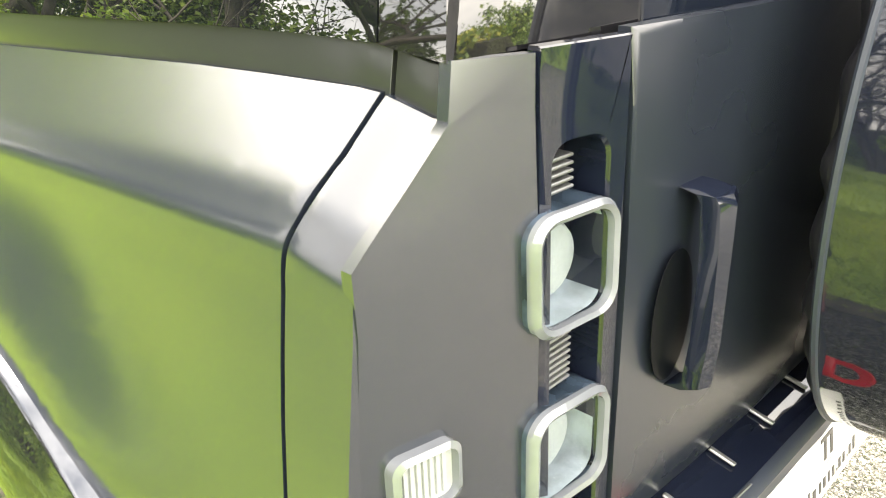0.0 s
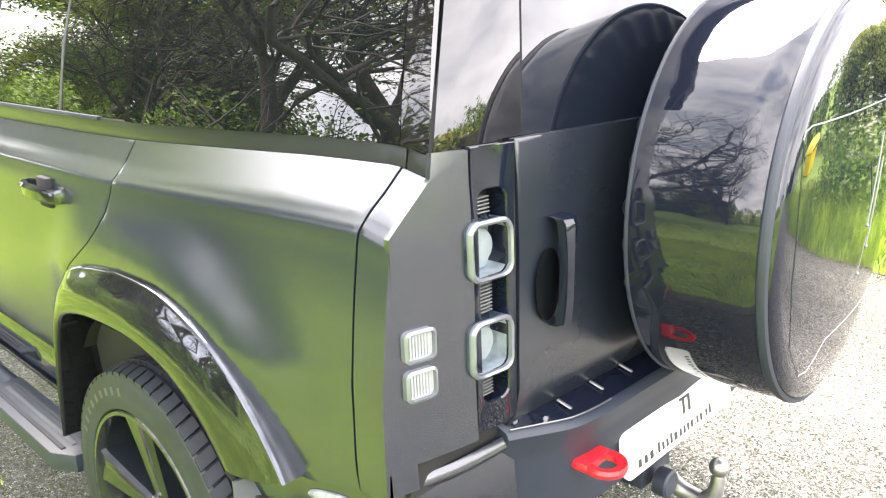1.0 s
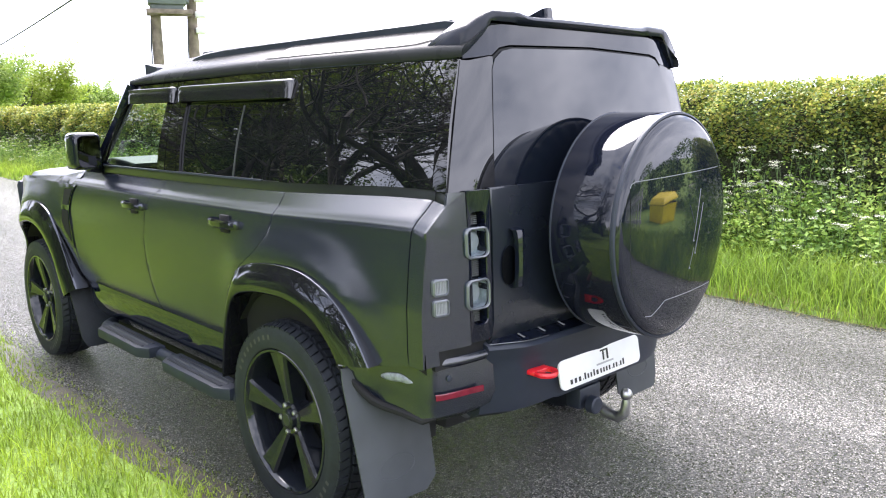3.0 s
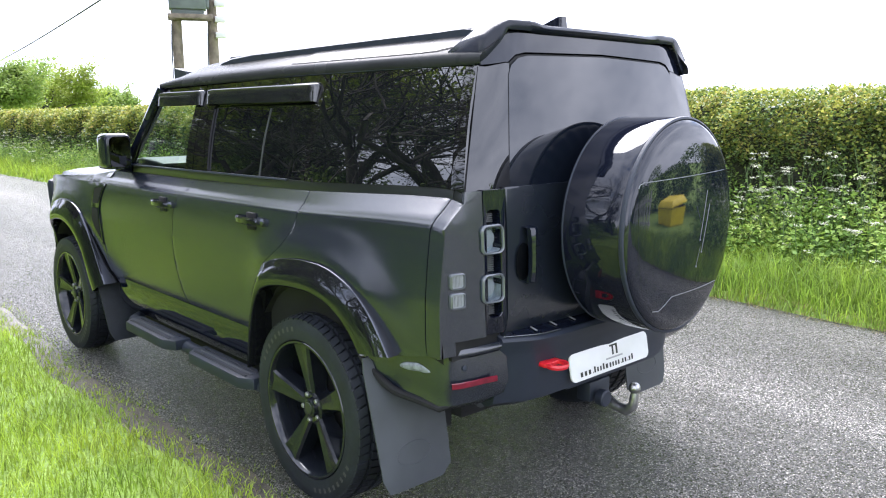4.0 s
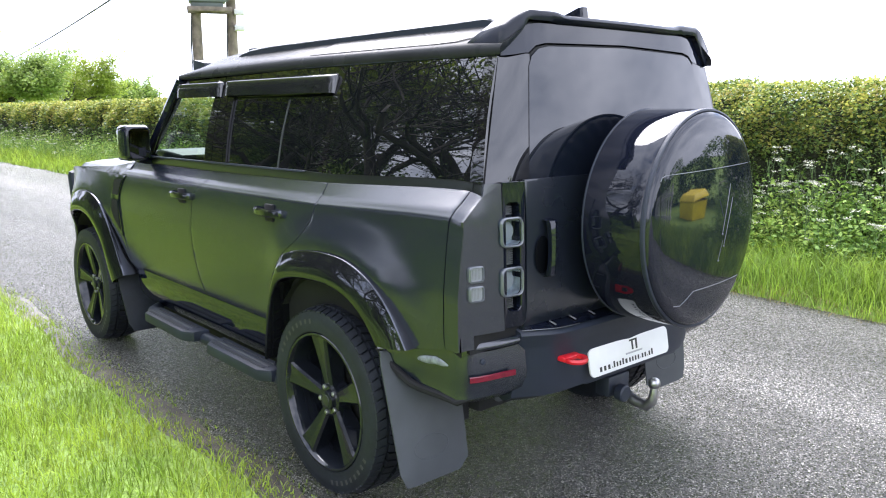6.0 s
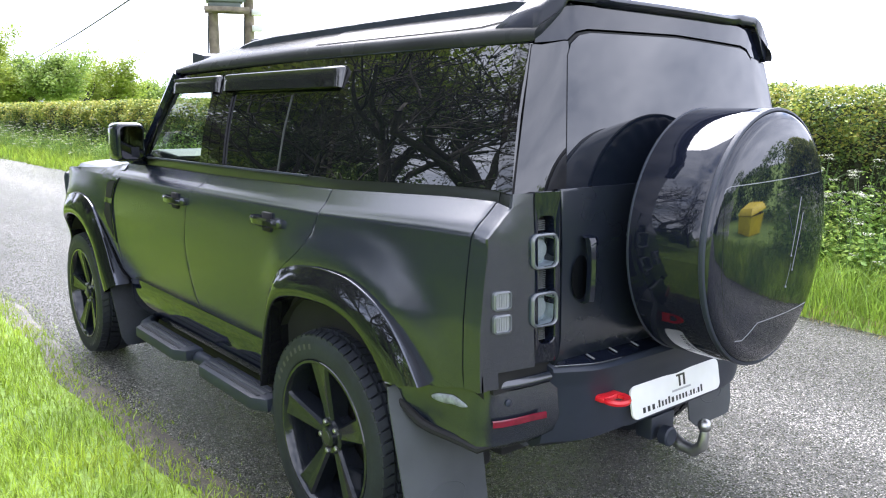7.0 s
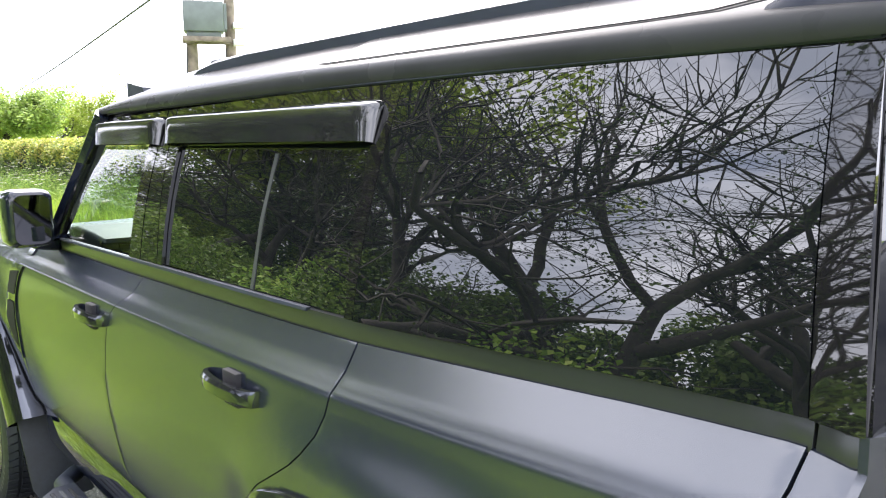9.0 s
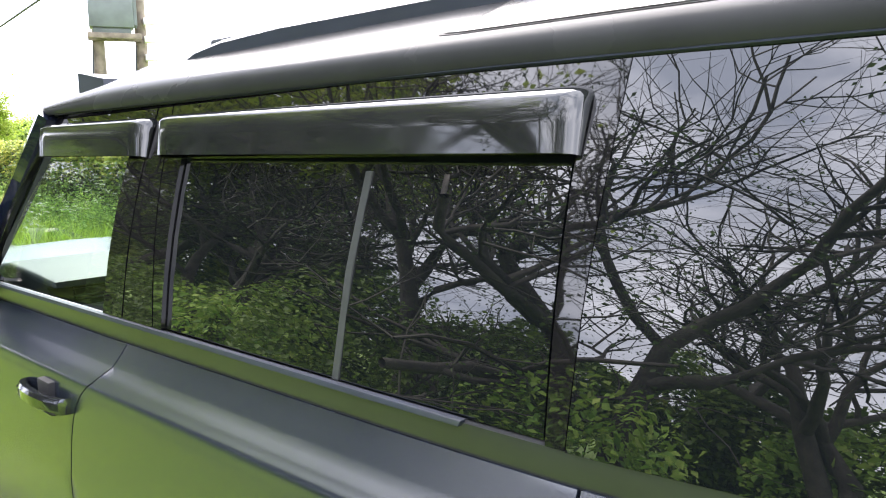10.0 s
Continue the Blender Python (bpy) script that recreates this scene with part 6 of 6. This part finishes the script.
def weeds(y0, y1, n, label):
    """Nettles and cow parsley in front of the hedge."""
    h = thing("wayside_plants", (0, 0, 0), label, "wild plants", kind="stuff")
    stems, leaves, flowers = bmesh.new(), [], []
    for k in range(n):
        y = rng.uniform(y0, y1)
        d = 0.55 + 1.1 * rng.uniform(0, 1) ** 0.7
        x = road_right(y) + bend(y) + d
        hgt = (0.55 + 0.5 * rng.uniform(0, 1)) * (0.55 + 0.45 * (d - 0.5) / 1.1)
        lean = rng.normal(0, 0.12, 2)
        z0 = land_z(x, y)
        base, top = Vector((x, y, z0)), Vector((x + lean[0] * hgt, y + lean[1] * hgt, z0 + hgt))
        parsley = rng.uniform(0, 1) < 0.36
        if parsley:
            hgt *= rng.uniform(0.75, 1.35)
            top = base + Vector((lean[0] * hgt, lean[1] * hgt, hgt))
        if k % 2 == 0 or parsley:
            tube(stems, [base, (base + top) / 2 + Vector((0.01, 0.01, 0)), top], [0.004, 0.0035, 0.0025], 3, False)
        m = 16 if parsley else 34
        for i in range(m):
            f = 0.2 + 0.75 * i / m
            p = base.lerp(top, f)
            q = rng.normal(0, 0.07, 3)
            leaves.append((p.x + q[0], p.y + q[1], p.z + q[2] * 0.5))
        if parsley and noise.noise((y * 0.8, d * 2.0, 9.0)) > 0.02:
            for c in range(rng.integers(1, 4)):
                o = rng.normal(0, 0.07, 3)
                cpt = top + Vector((o[0], o[1], o[2] * 0.5 + 0.02))
                tube(stems, [top - Vector((0, 0, 0.12)), cpt], [0.002, 0.0015], 3, False)
                for i in range(30):
                    a, r = rng.uniform(0, 6.28), 0.046 * math.sqrt(rng.uniform(0, 1))
                    flowers.append((cpt.x + r * math.cos(a), cpt.y + r * math.sin(a), cpt.z + rng.normal(0, 0.006)))
    part("stems", stems, STALK, h, smooth=False)
    leaf_mesh("leaves", np.array(leaves), 0.054, LEAF_NETTLE, "", "", parent=h, droop=0.45, aspect=1.9)
    leaf_mesh("flowers", np.array(flowers), 0.012, UMBEL, "", "", parent=h, droop=0.3, aspect=1.0)


weeds(-3.3, 9, 2100, "nettles and white-flowered cow parsley below the hedge")
weeds(9, 40, 1600, "nettles and cow parsley further along the hedge")


def tree(place, height, seed, leaves, leaf_size, mat_, label, spread_=0.42, levels=4, trunk=0.16, stems=1, low=0.0, side_limit=99.0, stout=1.0, wave=0.19):
    """A tapered trunk that forks into limbs and twigs, with leaves along the outer ones."""
    r = random.Random(seed)
    t = thing("tree", place, label, "tree", {"lea": "verge trees", "nea": "verge trees", "dar": "far field trees", "ful": "trees beyond the hedge"}[label[:3]])
    verts, faces, tips = [], [], []

    def limb(pts, rads, n):
        base = len(verts)
        for i, p in enumerate(pts):
            d = pts[min(i + 1, len(pts) - 1)] - pts[max(i - 1, 0)]
            a = d.orthogonal().normalized()
            b = d.normalized().cross(a)
            for k in range(n):
                c = 2 * math.pi * k / n
                v = p + rads[i] * (math.cos(c) * a + math.sin(c) * b)
                verts.append((v.x, v.y, v.z))
        for i in range(len(pts) - 1):
            for k in range(n):
                o = base + i * n
                faces.append((o + k, o + (k + 1) % n, o + n + (k + 1) % n, o + n + k))

    def grow(p, d, length, rad, level):
        n = 6 if level < 3 else 4 if level < 5 else 2
        pts, rads = [p], [rad]
        for k in range(n):
            d = (d + Vector((r.gauss(0, wave), r.gauss(0, wave), r.gauss(0.03, wave * 0.63)))).normalized()
            p = p + d * length / n
            pts.append(p)
            rads.append(rad * (1 - 0.5 * (k + 1) / n))
            if level >= 2:
                tips.append(p)
        limb(pts, rads, 7 if level < 2 else 3)
        if level == levels:
            return
        for k in range(3 if level > 1 else r.randint(4, 5)):
            i = r.randint(max(1, n - 3) if level < 2 else 1, n)
            turn = Vector((r.gauss(0, 1), r.gauss(0, 1), r.gauss(0.1, 0.6))).normalized()
            nd = (d * (1 - spread_) + turn * spread_ * 1.7).normalized()
            if pts[i].x > side_limit:
                nd.x = min(nd.x, 0.0) - 0.4
                nd.normalize()
            if nd.z < -0.1 and level < 3:
                nd.z = 0.1
            grow(pts[i], nd, length * r.uniform(0.60, 0.82), rads[i] * r.uniform(0.52, 0.75) * stout, level + 1)

    for _ in range(stems):
        grow(Vector((r.uniform(-0.3, 0.3), r.uniform(-0.3, 0.3), -0.1)), Vector((r.gauss(0, 0.2), r.gauss(0, 0.2), 1)).normalized(), height * 0.30, trunk, 0)
    me = bpy.data.meshes.new("trunk")
    me.from_pydata(verts, [], faces)
    me.polygons.foreach_set("use_smooth", np.ones(len(faces), bool))
    me.materials.append(BARK)
    wood = new("trunk", me)
    wood.parent = t
    pts = np.array([tuple(p) for p in tips])
    if low:
        pts = pts[pts[:, 2] < height * low + rng.exponential(height * 0.12, len(pts))]
    if side_limit < 50:
        pts = pts[pts[:, 0] < side_limit + 2.0]
    if label.startswith("nearly"):
        pts = pts[rng.integers(0, len(pts), len(pts) // 4)]
    pick = rng.integers(0, len(pts), leaves)
    pos = pts[pick] + rng.normal(0, 0.13 if label.startswith("nearly") else 0.16 + height * 0.008, (leaves, 3))
    leaf_mesh("crown", pos, leaf_size, mat_, "", "", parent=t)
    return t


# trees on the camera's side, which the glass mirrors
for x, y, hgt, sd in ((-6.4, 5.6, 11.5, 52), (-6.5, 2.6, 12.5, 8), (-6.8, 10.2, 12.0, 21), (-9.4, 0.8, 12.0, 47), (-7.8, 12.9, 13.0, 61)):
    tree((x, y, 0.08), hgt, sd, 2000 if y < 2 else 3500 if 5 < y < 11 else 6000, 0.055, LEAF_SHADE, "nearly bare dark tree on the grass verge", spread_=0.42, levels=5, trunk=0.17, stems=2, low=0.24, side_limit=2.3, stout=1.22, wave=0.20)
for k, (x, y, hgt, sd) in enumerate(((-10.6, 14.6, 14.0, 131), (-8.4, 18.0, 23.0, 72), (-7.6, 22.5, 26.0, 83), (-7.6, 27.5, 26.0, 94), (-8.0, 33.0, 25.0, 96))):
    near = y < 15
    tree((x, y, 0.08), hgt, sd, 10000 if near else 34000, 0.11 if near else 0.20, LEAF_SHADE if near else LEAF_TREE if k % 2 == 0 else LEAF_TREE_Y, "leafy tree on the grass verge", spread_=0.38, levels=4, trunk=0.24, stems=1, low=0.62 if near else 0.95, side_limit=4.4)
# shrubs below those trees
for k, y in enumerate(np.arange(2.2, 25, 1.5)):
    c = thing("shrub", (-5.0 - 0.4 * math.sin(k * 2.1), y, 0.05), "dense green shrub under the trees", "shrub", "shrubs under the verge trees")
    n = 3000
    dirs = rng.normal(0, 1, (n, 3))
    dirs /= np.linalg.norm(dirs, axis=1)[:, None]
    rad = rng.uniform(0.55, 1.0, n) ** 0.5
    pos = dirs * rad[:, None] * np.array([0.9, 1.1, 1.0 + 0.25 * math.sin(k * 1.3)]) + np.array([0, 0, 0.95])
    pos[:, 2] = np.abs(pos[:, 2])
    pos *= (1 + 0.2 * np.sin(pos[:, :1] * 5 + k))
    pos[:, 2] *= min(1.0, 0.72 + (y - 2) * 0.08)
    leaf_mesh("leaves", pos, 0.085, LEAF_TREE if k % 3 else LEAF_NETTLE, "", "", parent=c)
# a dense thicket behind those trees
for k, y in enumerate(np.arange(2.4, 36, 1.8)):
    c = thing("thicket", (-13.0 - 0.9 * math.sin(k * 1.7), y, 0.0), "dark thicket behind the verge trees", "bush", "thickets behind the verge trees")
    n = 8500
    dirs = rng.normal(0, 1, (n, 3))
    dirs /= np.linalg.norm(dirs, axis=1)[:, None]
    pos = dirs * rng.uniform(0.35, 1.0, n)[:, None] ** 0.5 * np.array([1.6, 1.9, (1.5 + 2.6 * min(1.0, max(0.0, (y - 11) / 8))) + 0.6 * math.sin(k * 2.3)]) + np.array([0, 0, 1.4 + 2.5 * min(1.0, max(0.0, (y - 11) / 8))])
    pos[:, 2] = np.abs(pos[:, 2])
    pos *= (1 + 0.16 * np.sin(pos[:, 1:2] * 3 + k))
    leaf_mesh("leaves", pos, 0.185, LEAF_TREE_Y if y > 17 and k % 2 else LEAF_DARK if k % 3 else LEAF_TREE, "", "", parent=c)
# low bushes and distant trees behind the camera
for k, y in enumerate(np.arange(-40, 3, 2.4)):
    c = thing("bush", (-11.0 - 1.5 * math.sin(k * 1.3) - 0.1 * abs(y), y, 0.0), "low green field-edge bush", "bush", "field-edge bushes")
    n = 1500
    dirs = rng.normal(0, 1, (n, 3))
    dirs /= np.linalg.norm(dirs, axis=1)[:, None]
    pos = dirs * rng.uniform(0.5, 1.0, n)[:, None] ** 0.5 * np.array([1.3, 1.6, 1.1]) + np.array([0, 0, 0.9])
    pos[:, 2] = np.abs(pos[:, 2])
    leaf_mesh("leaves", pos, 0.17, LEAF_NETTLE if k % 2 else LEAF_LIGHT, "", "", parent=c)
for k, y in enumerate(np.arange(-15, -1, 1.9)):
    c = thing("bush", (10.2 + 0.6 * math.sin(k * 1.9), y, 0.0), "dark green bush beyond the hedge gap", "bush", "bushes beyond the hedge gap")
    n = 2600
    dirs = rng.normal(0, 1, (n, 3))
    dirs /= np.linalg.norm(dirs, axis=1)[:, None]
    pos = dirs * rng.uniform(0.5, 1.0, n)[:, None] ** 0.5 * np.array([1.1, 1.4, 1.0 + 0.3 * math.sin(k * 2.7)]) + np.array([0, 0, 0.9])
    pos[:, 2] = np.abs(pos[:, 2])
    leaf_mesh("leaves", pos, 0.13, LEAF_DARK if k % 2 else LEAF_TREE, "", "", parent=c)
for k, (x, y, hgt) in enumerate(((-26, -62, 11), (-17, -66, 12), (-9, -70, 13), (6, -66, 12), (16, -60, 11), (24, -48, 10), (30, -38, 10))):
    tree((x, y, 0), hgt, 200 + k, 5000, 0.32, LEAF_DARK, "dark field tree far behind the lane", spread_=0.5, levels=3)
# trees far ahead beyond the hedge
for k, (x, y, hgt, sd) in enumerate(((7.6, 47, 11.0, 5), (14.4, 52, 10.8, 15), (12.0, 51, 10.2, 25), (9.6, 53, 10.6, 35), (5.0, 48, 12.0, 45), (18.0, 58, 7.4, 55), (21.5, 62, 6.8, 65), (2.0, 50, 13.0, 75), (-2.0, 52, 13.0, 85))):
    tree((x, y, 0), hgt, sd, 7000 if k == 2 else 18000, 0.17, LEAF_TREE_Y if k in (1, 2, 4) else LEAF_FAR, "full green field tree far beyond the hedge", spread_=0.5, levels=3)

# ---- transformer on its two poles ----
WOOD = material("weathered_pole_wood", (0.17, 0.14, 0.11), rough=0.85, vary=0.3, scale=6, bump=0.5, bump_scale=30, bump_dist=0.01)
TRANSFORMER = material("grey_green_steel", (0.105, 0.125, 0.118), rough=0.5, vary=0.12, scale=4)
PORCELAIN = material("pale_porcelain", (0.6, 0.6, 0.58), rough=0.3)
pole_set = thing("pole_transformer", (6.9, 17.4, 0), "grey transformer between two weathered wooden poles", "transformer")
pole_set.matrix_basis = Matrix.Translation((6.9, 17.4, 0)) @ Matrix.Rotation(radians(-24), 4, "Z")
for px in (-0.45, 0.45):
    bm = bmesh.new()
    tube(bm, [(px, 0, -0.2), (px, 0.0, 4), (px, 0, 8.5)], [0.15, 0.13, 0.105], 14)
    pole = part("pole", bm, WOOD, pole_set)
    for k, z in enumerate((3.65, 4.05, 4.45)):
        bm = bmesh.new()
        box(bm, px + 0.06, px + 0.32, -0.32, -0.10, z, z + 0.15, 0.02)
        if px > 0:
            part("cable_box", bm, PORCELAIN, pole, "pale weathered cable box")
        else:
            bm.free()
    for k in range(4):
        bm = bmesh.new()
        a = 1.2 * k
        tube(bm, [(px - 0.16, -0.10 - 0.02 * k, 2.6 + 0.2 * k), (px - 0.15, -0.14, 3.2 + 0.1 * k), (px - 0.12, -0.13, 4.0)], 0.014, 5)
        part("cable", bm, PLASTIC, pole)
bm = bmesh.new()
box(bm, -0.62, 0.30, -0.62, -0.10, 4.32, 5.02, 0.03)
box(bm, -0.55, 0.24, -0.55, -0.14, 4.20, 4.34, 0.02)
tank = part("tank", bm, TRANSFORMER, pole_set, "grey-green steel transformer tank")
for k in range(6):
    bm = bmesh.new()
    box(bm, 0.30, 0.37, -0.58 + 0.085 * k, -0.555 + 0.085 * k, 4.38, 4.98, 0.004, 1)
    part("cooling_fin", bm, TRANSFORMER, tank)
for k in range(3):
    bm = bmesh.new()
    x = -0.45 + 0.25 * k
    lathe(bm, [(5.02, 0.05)] + [(5.06 + 0.035 * i + (0.017 if j else 0), 0.035 if j else 0.06) for i in range(8) for j in (0, 1)] + [(5.36, 0.02)], 12, "z", (x, -0.36, 0))
    part("insulator", bm, PORCELAIN, tank)
bm = bmesh.new()
box(bm, -0.66, 0.44, -0.66, -0.58, 4.08, 4.20, 0.01)
box(bm, -0.66, 0.44, -0.16, -0.08, 4.08, 4.20, 0.01)
part("support_beam", bm, WOOD, pole_set)
# overhead wire, from the poles along the lane
bm = bmesh.new()
to_local = pole_set.matrix_basis.inverted()
wire_a, wire_b = Vector((6.25, 17.4, 5.62)), Vector((12.6, 65.0, 5.35))
tube(bm, [to_local @ (wire_a.lerp(wire_b, k / 12) - Vector((0, 0, 0.15 * math.sin(math.pi * k / 12)))) for k in range(13)], 0.034, 5)
part("overhead_wire", bm, PLASTIC, pole_set)
for k in range(4):
    bm = bmesh.new()
    x = 0.55 * k - 0.8
    tube(bm, [to_local @ Vector((6.9 + x, 17.2 - 6.5 * i, 8.2 - 0.9 * math.sin(math.pi * i / 12) + 0.1 * k)) for i in range(13)], 0.014, 5)
    part("overhead_wire", bm, PLASTIC, pole_set)

# ---- grit bin and picket fence by the gap in the hedge ----
YELLOW = material("faded_yellow_plastic", (0.80, 0.62, 0.02), rough=0.45, vary=0.1, scale=5, fine=0.06)
FENCE = material("weathered_white_paint", (0.55, 0.55, 0.52), rough=0.7, vary=0.2, scale=7)
grit = thing("grit_bin", (7.4, -5.5, 0.10), "yellow roadside grit bin with a sloped lid", "grit bin")
grit.matrix_basis = Matrix.Translation((7.4, -5.5, land_z(7.4, -5.5))) @ Matrix.Rotation(radians(20), 4, "Z") @ Matrix.Diagonal((1.2, 1.2, 0.68, 1))
bm = bmesh.new()
loft(bm, [[(sx * a, sy * b, z) for sx, sy in ((-1, -1), (1, -1), (1, 1), (-1, 1))] for a, b, z in ((0.26, 0.42, 0.0), (0.30, 0.48, 0.55))])
part("bin_body", bm, YELLOW, grit)
bm = bmesh.new()
loft(bm, [[(sx * a, sy * b, z + (0.10 if sx > 0 else 0)) for sx, sy in ((-1, -1), (1, -1), (1, 1), (-1, 1))] for a, b, z in ((0.33, 0.51, 0.575), (0.33, 0.51, 0.62), (0.24, 0.42, 0.78))])
part("bin_lid", bm, YELLOW, grit)
bm = bmesh.new()
box(bm, -0.29, 0.29, -0.47, 0.47, 0.54, 0.60)
part("lid_gap", bm, DARK, grit)
fence = thing("picket_fence", (5.1, -7.2, 0.08), "weathered white picket fence at the field gap", "fence")
for k in range(22):
    bm = bmesh.new()
    y = -1.9 + 0.18 * k
    solid(bm, [(y - 0.04, 0.0), (y + 0.04, 0.0), (y + 0.04, 1.0), (y, 1.08), (y - 0.04, 1.0)], 0, -0.012, 0.012)
    part("picket", bm, FENCE, fence)
for z in (0.30, 0.80):
    bm = bmesh.new()
    box(bm, 0.014, 0.05, -2.0, 1.95, z, z + 0.08)
    part("fence_rail", bm, FENCE, fence)
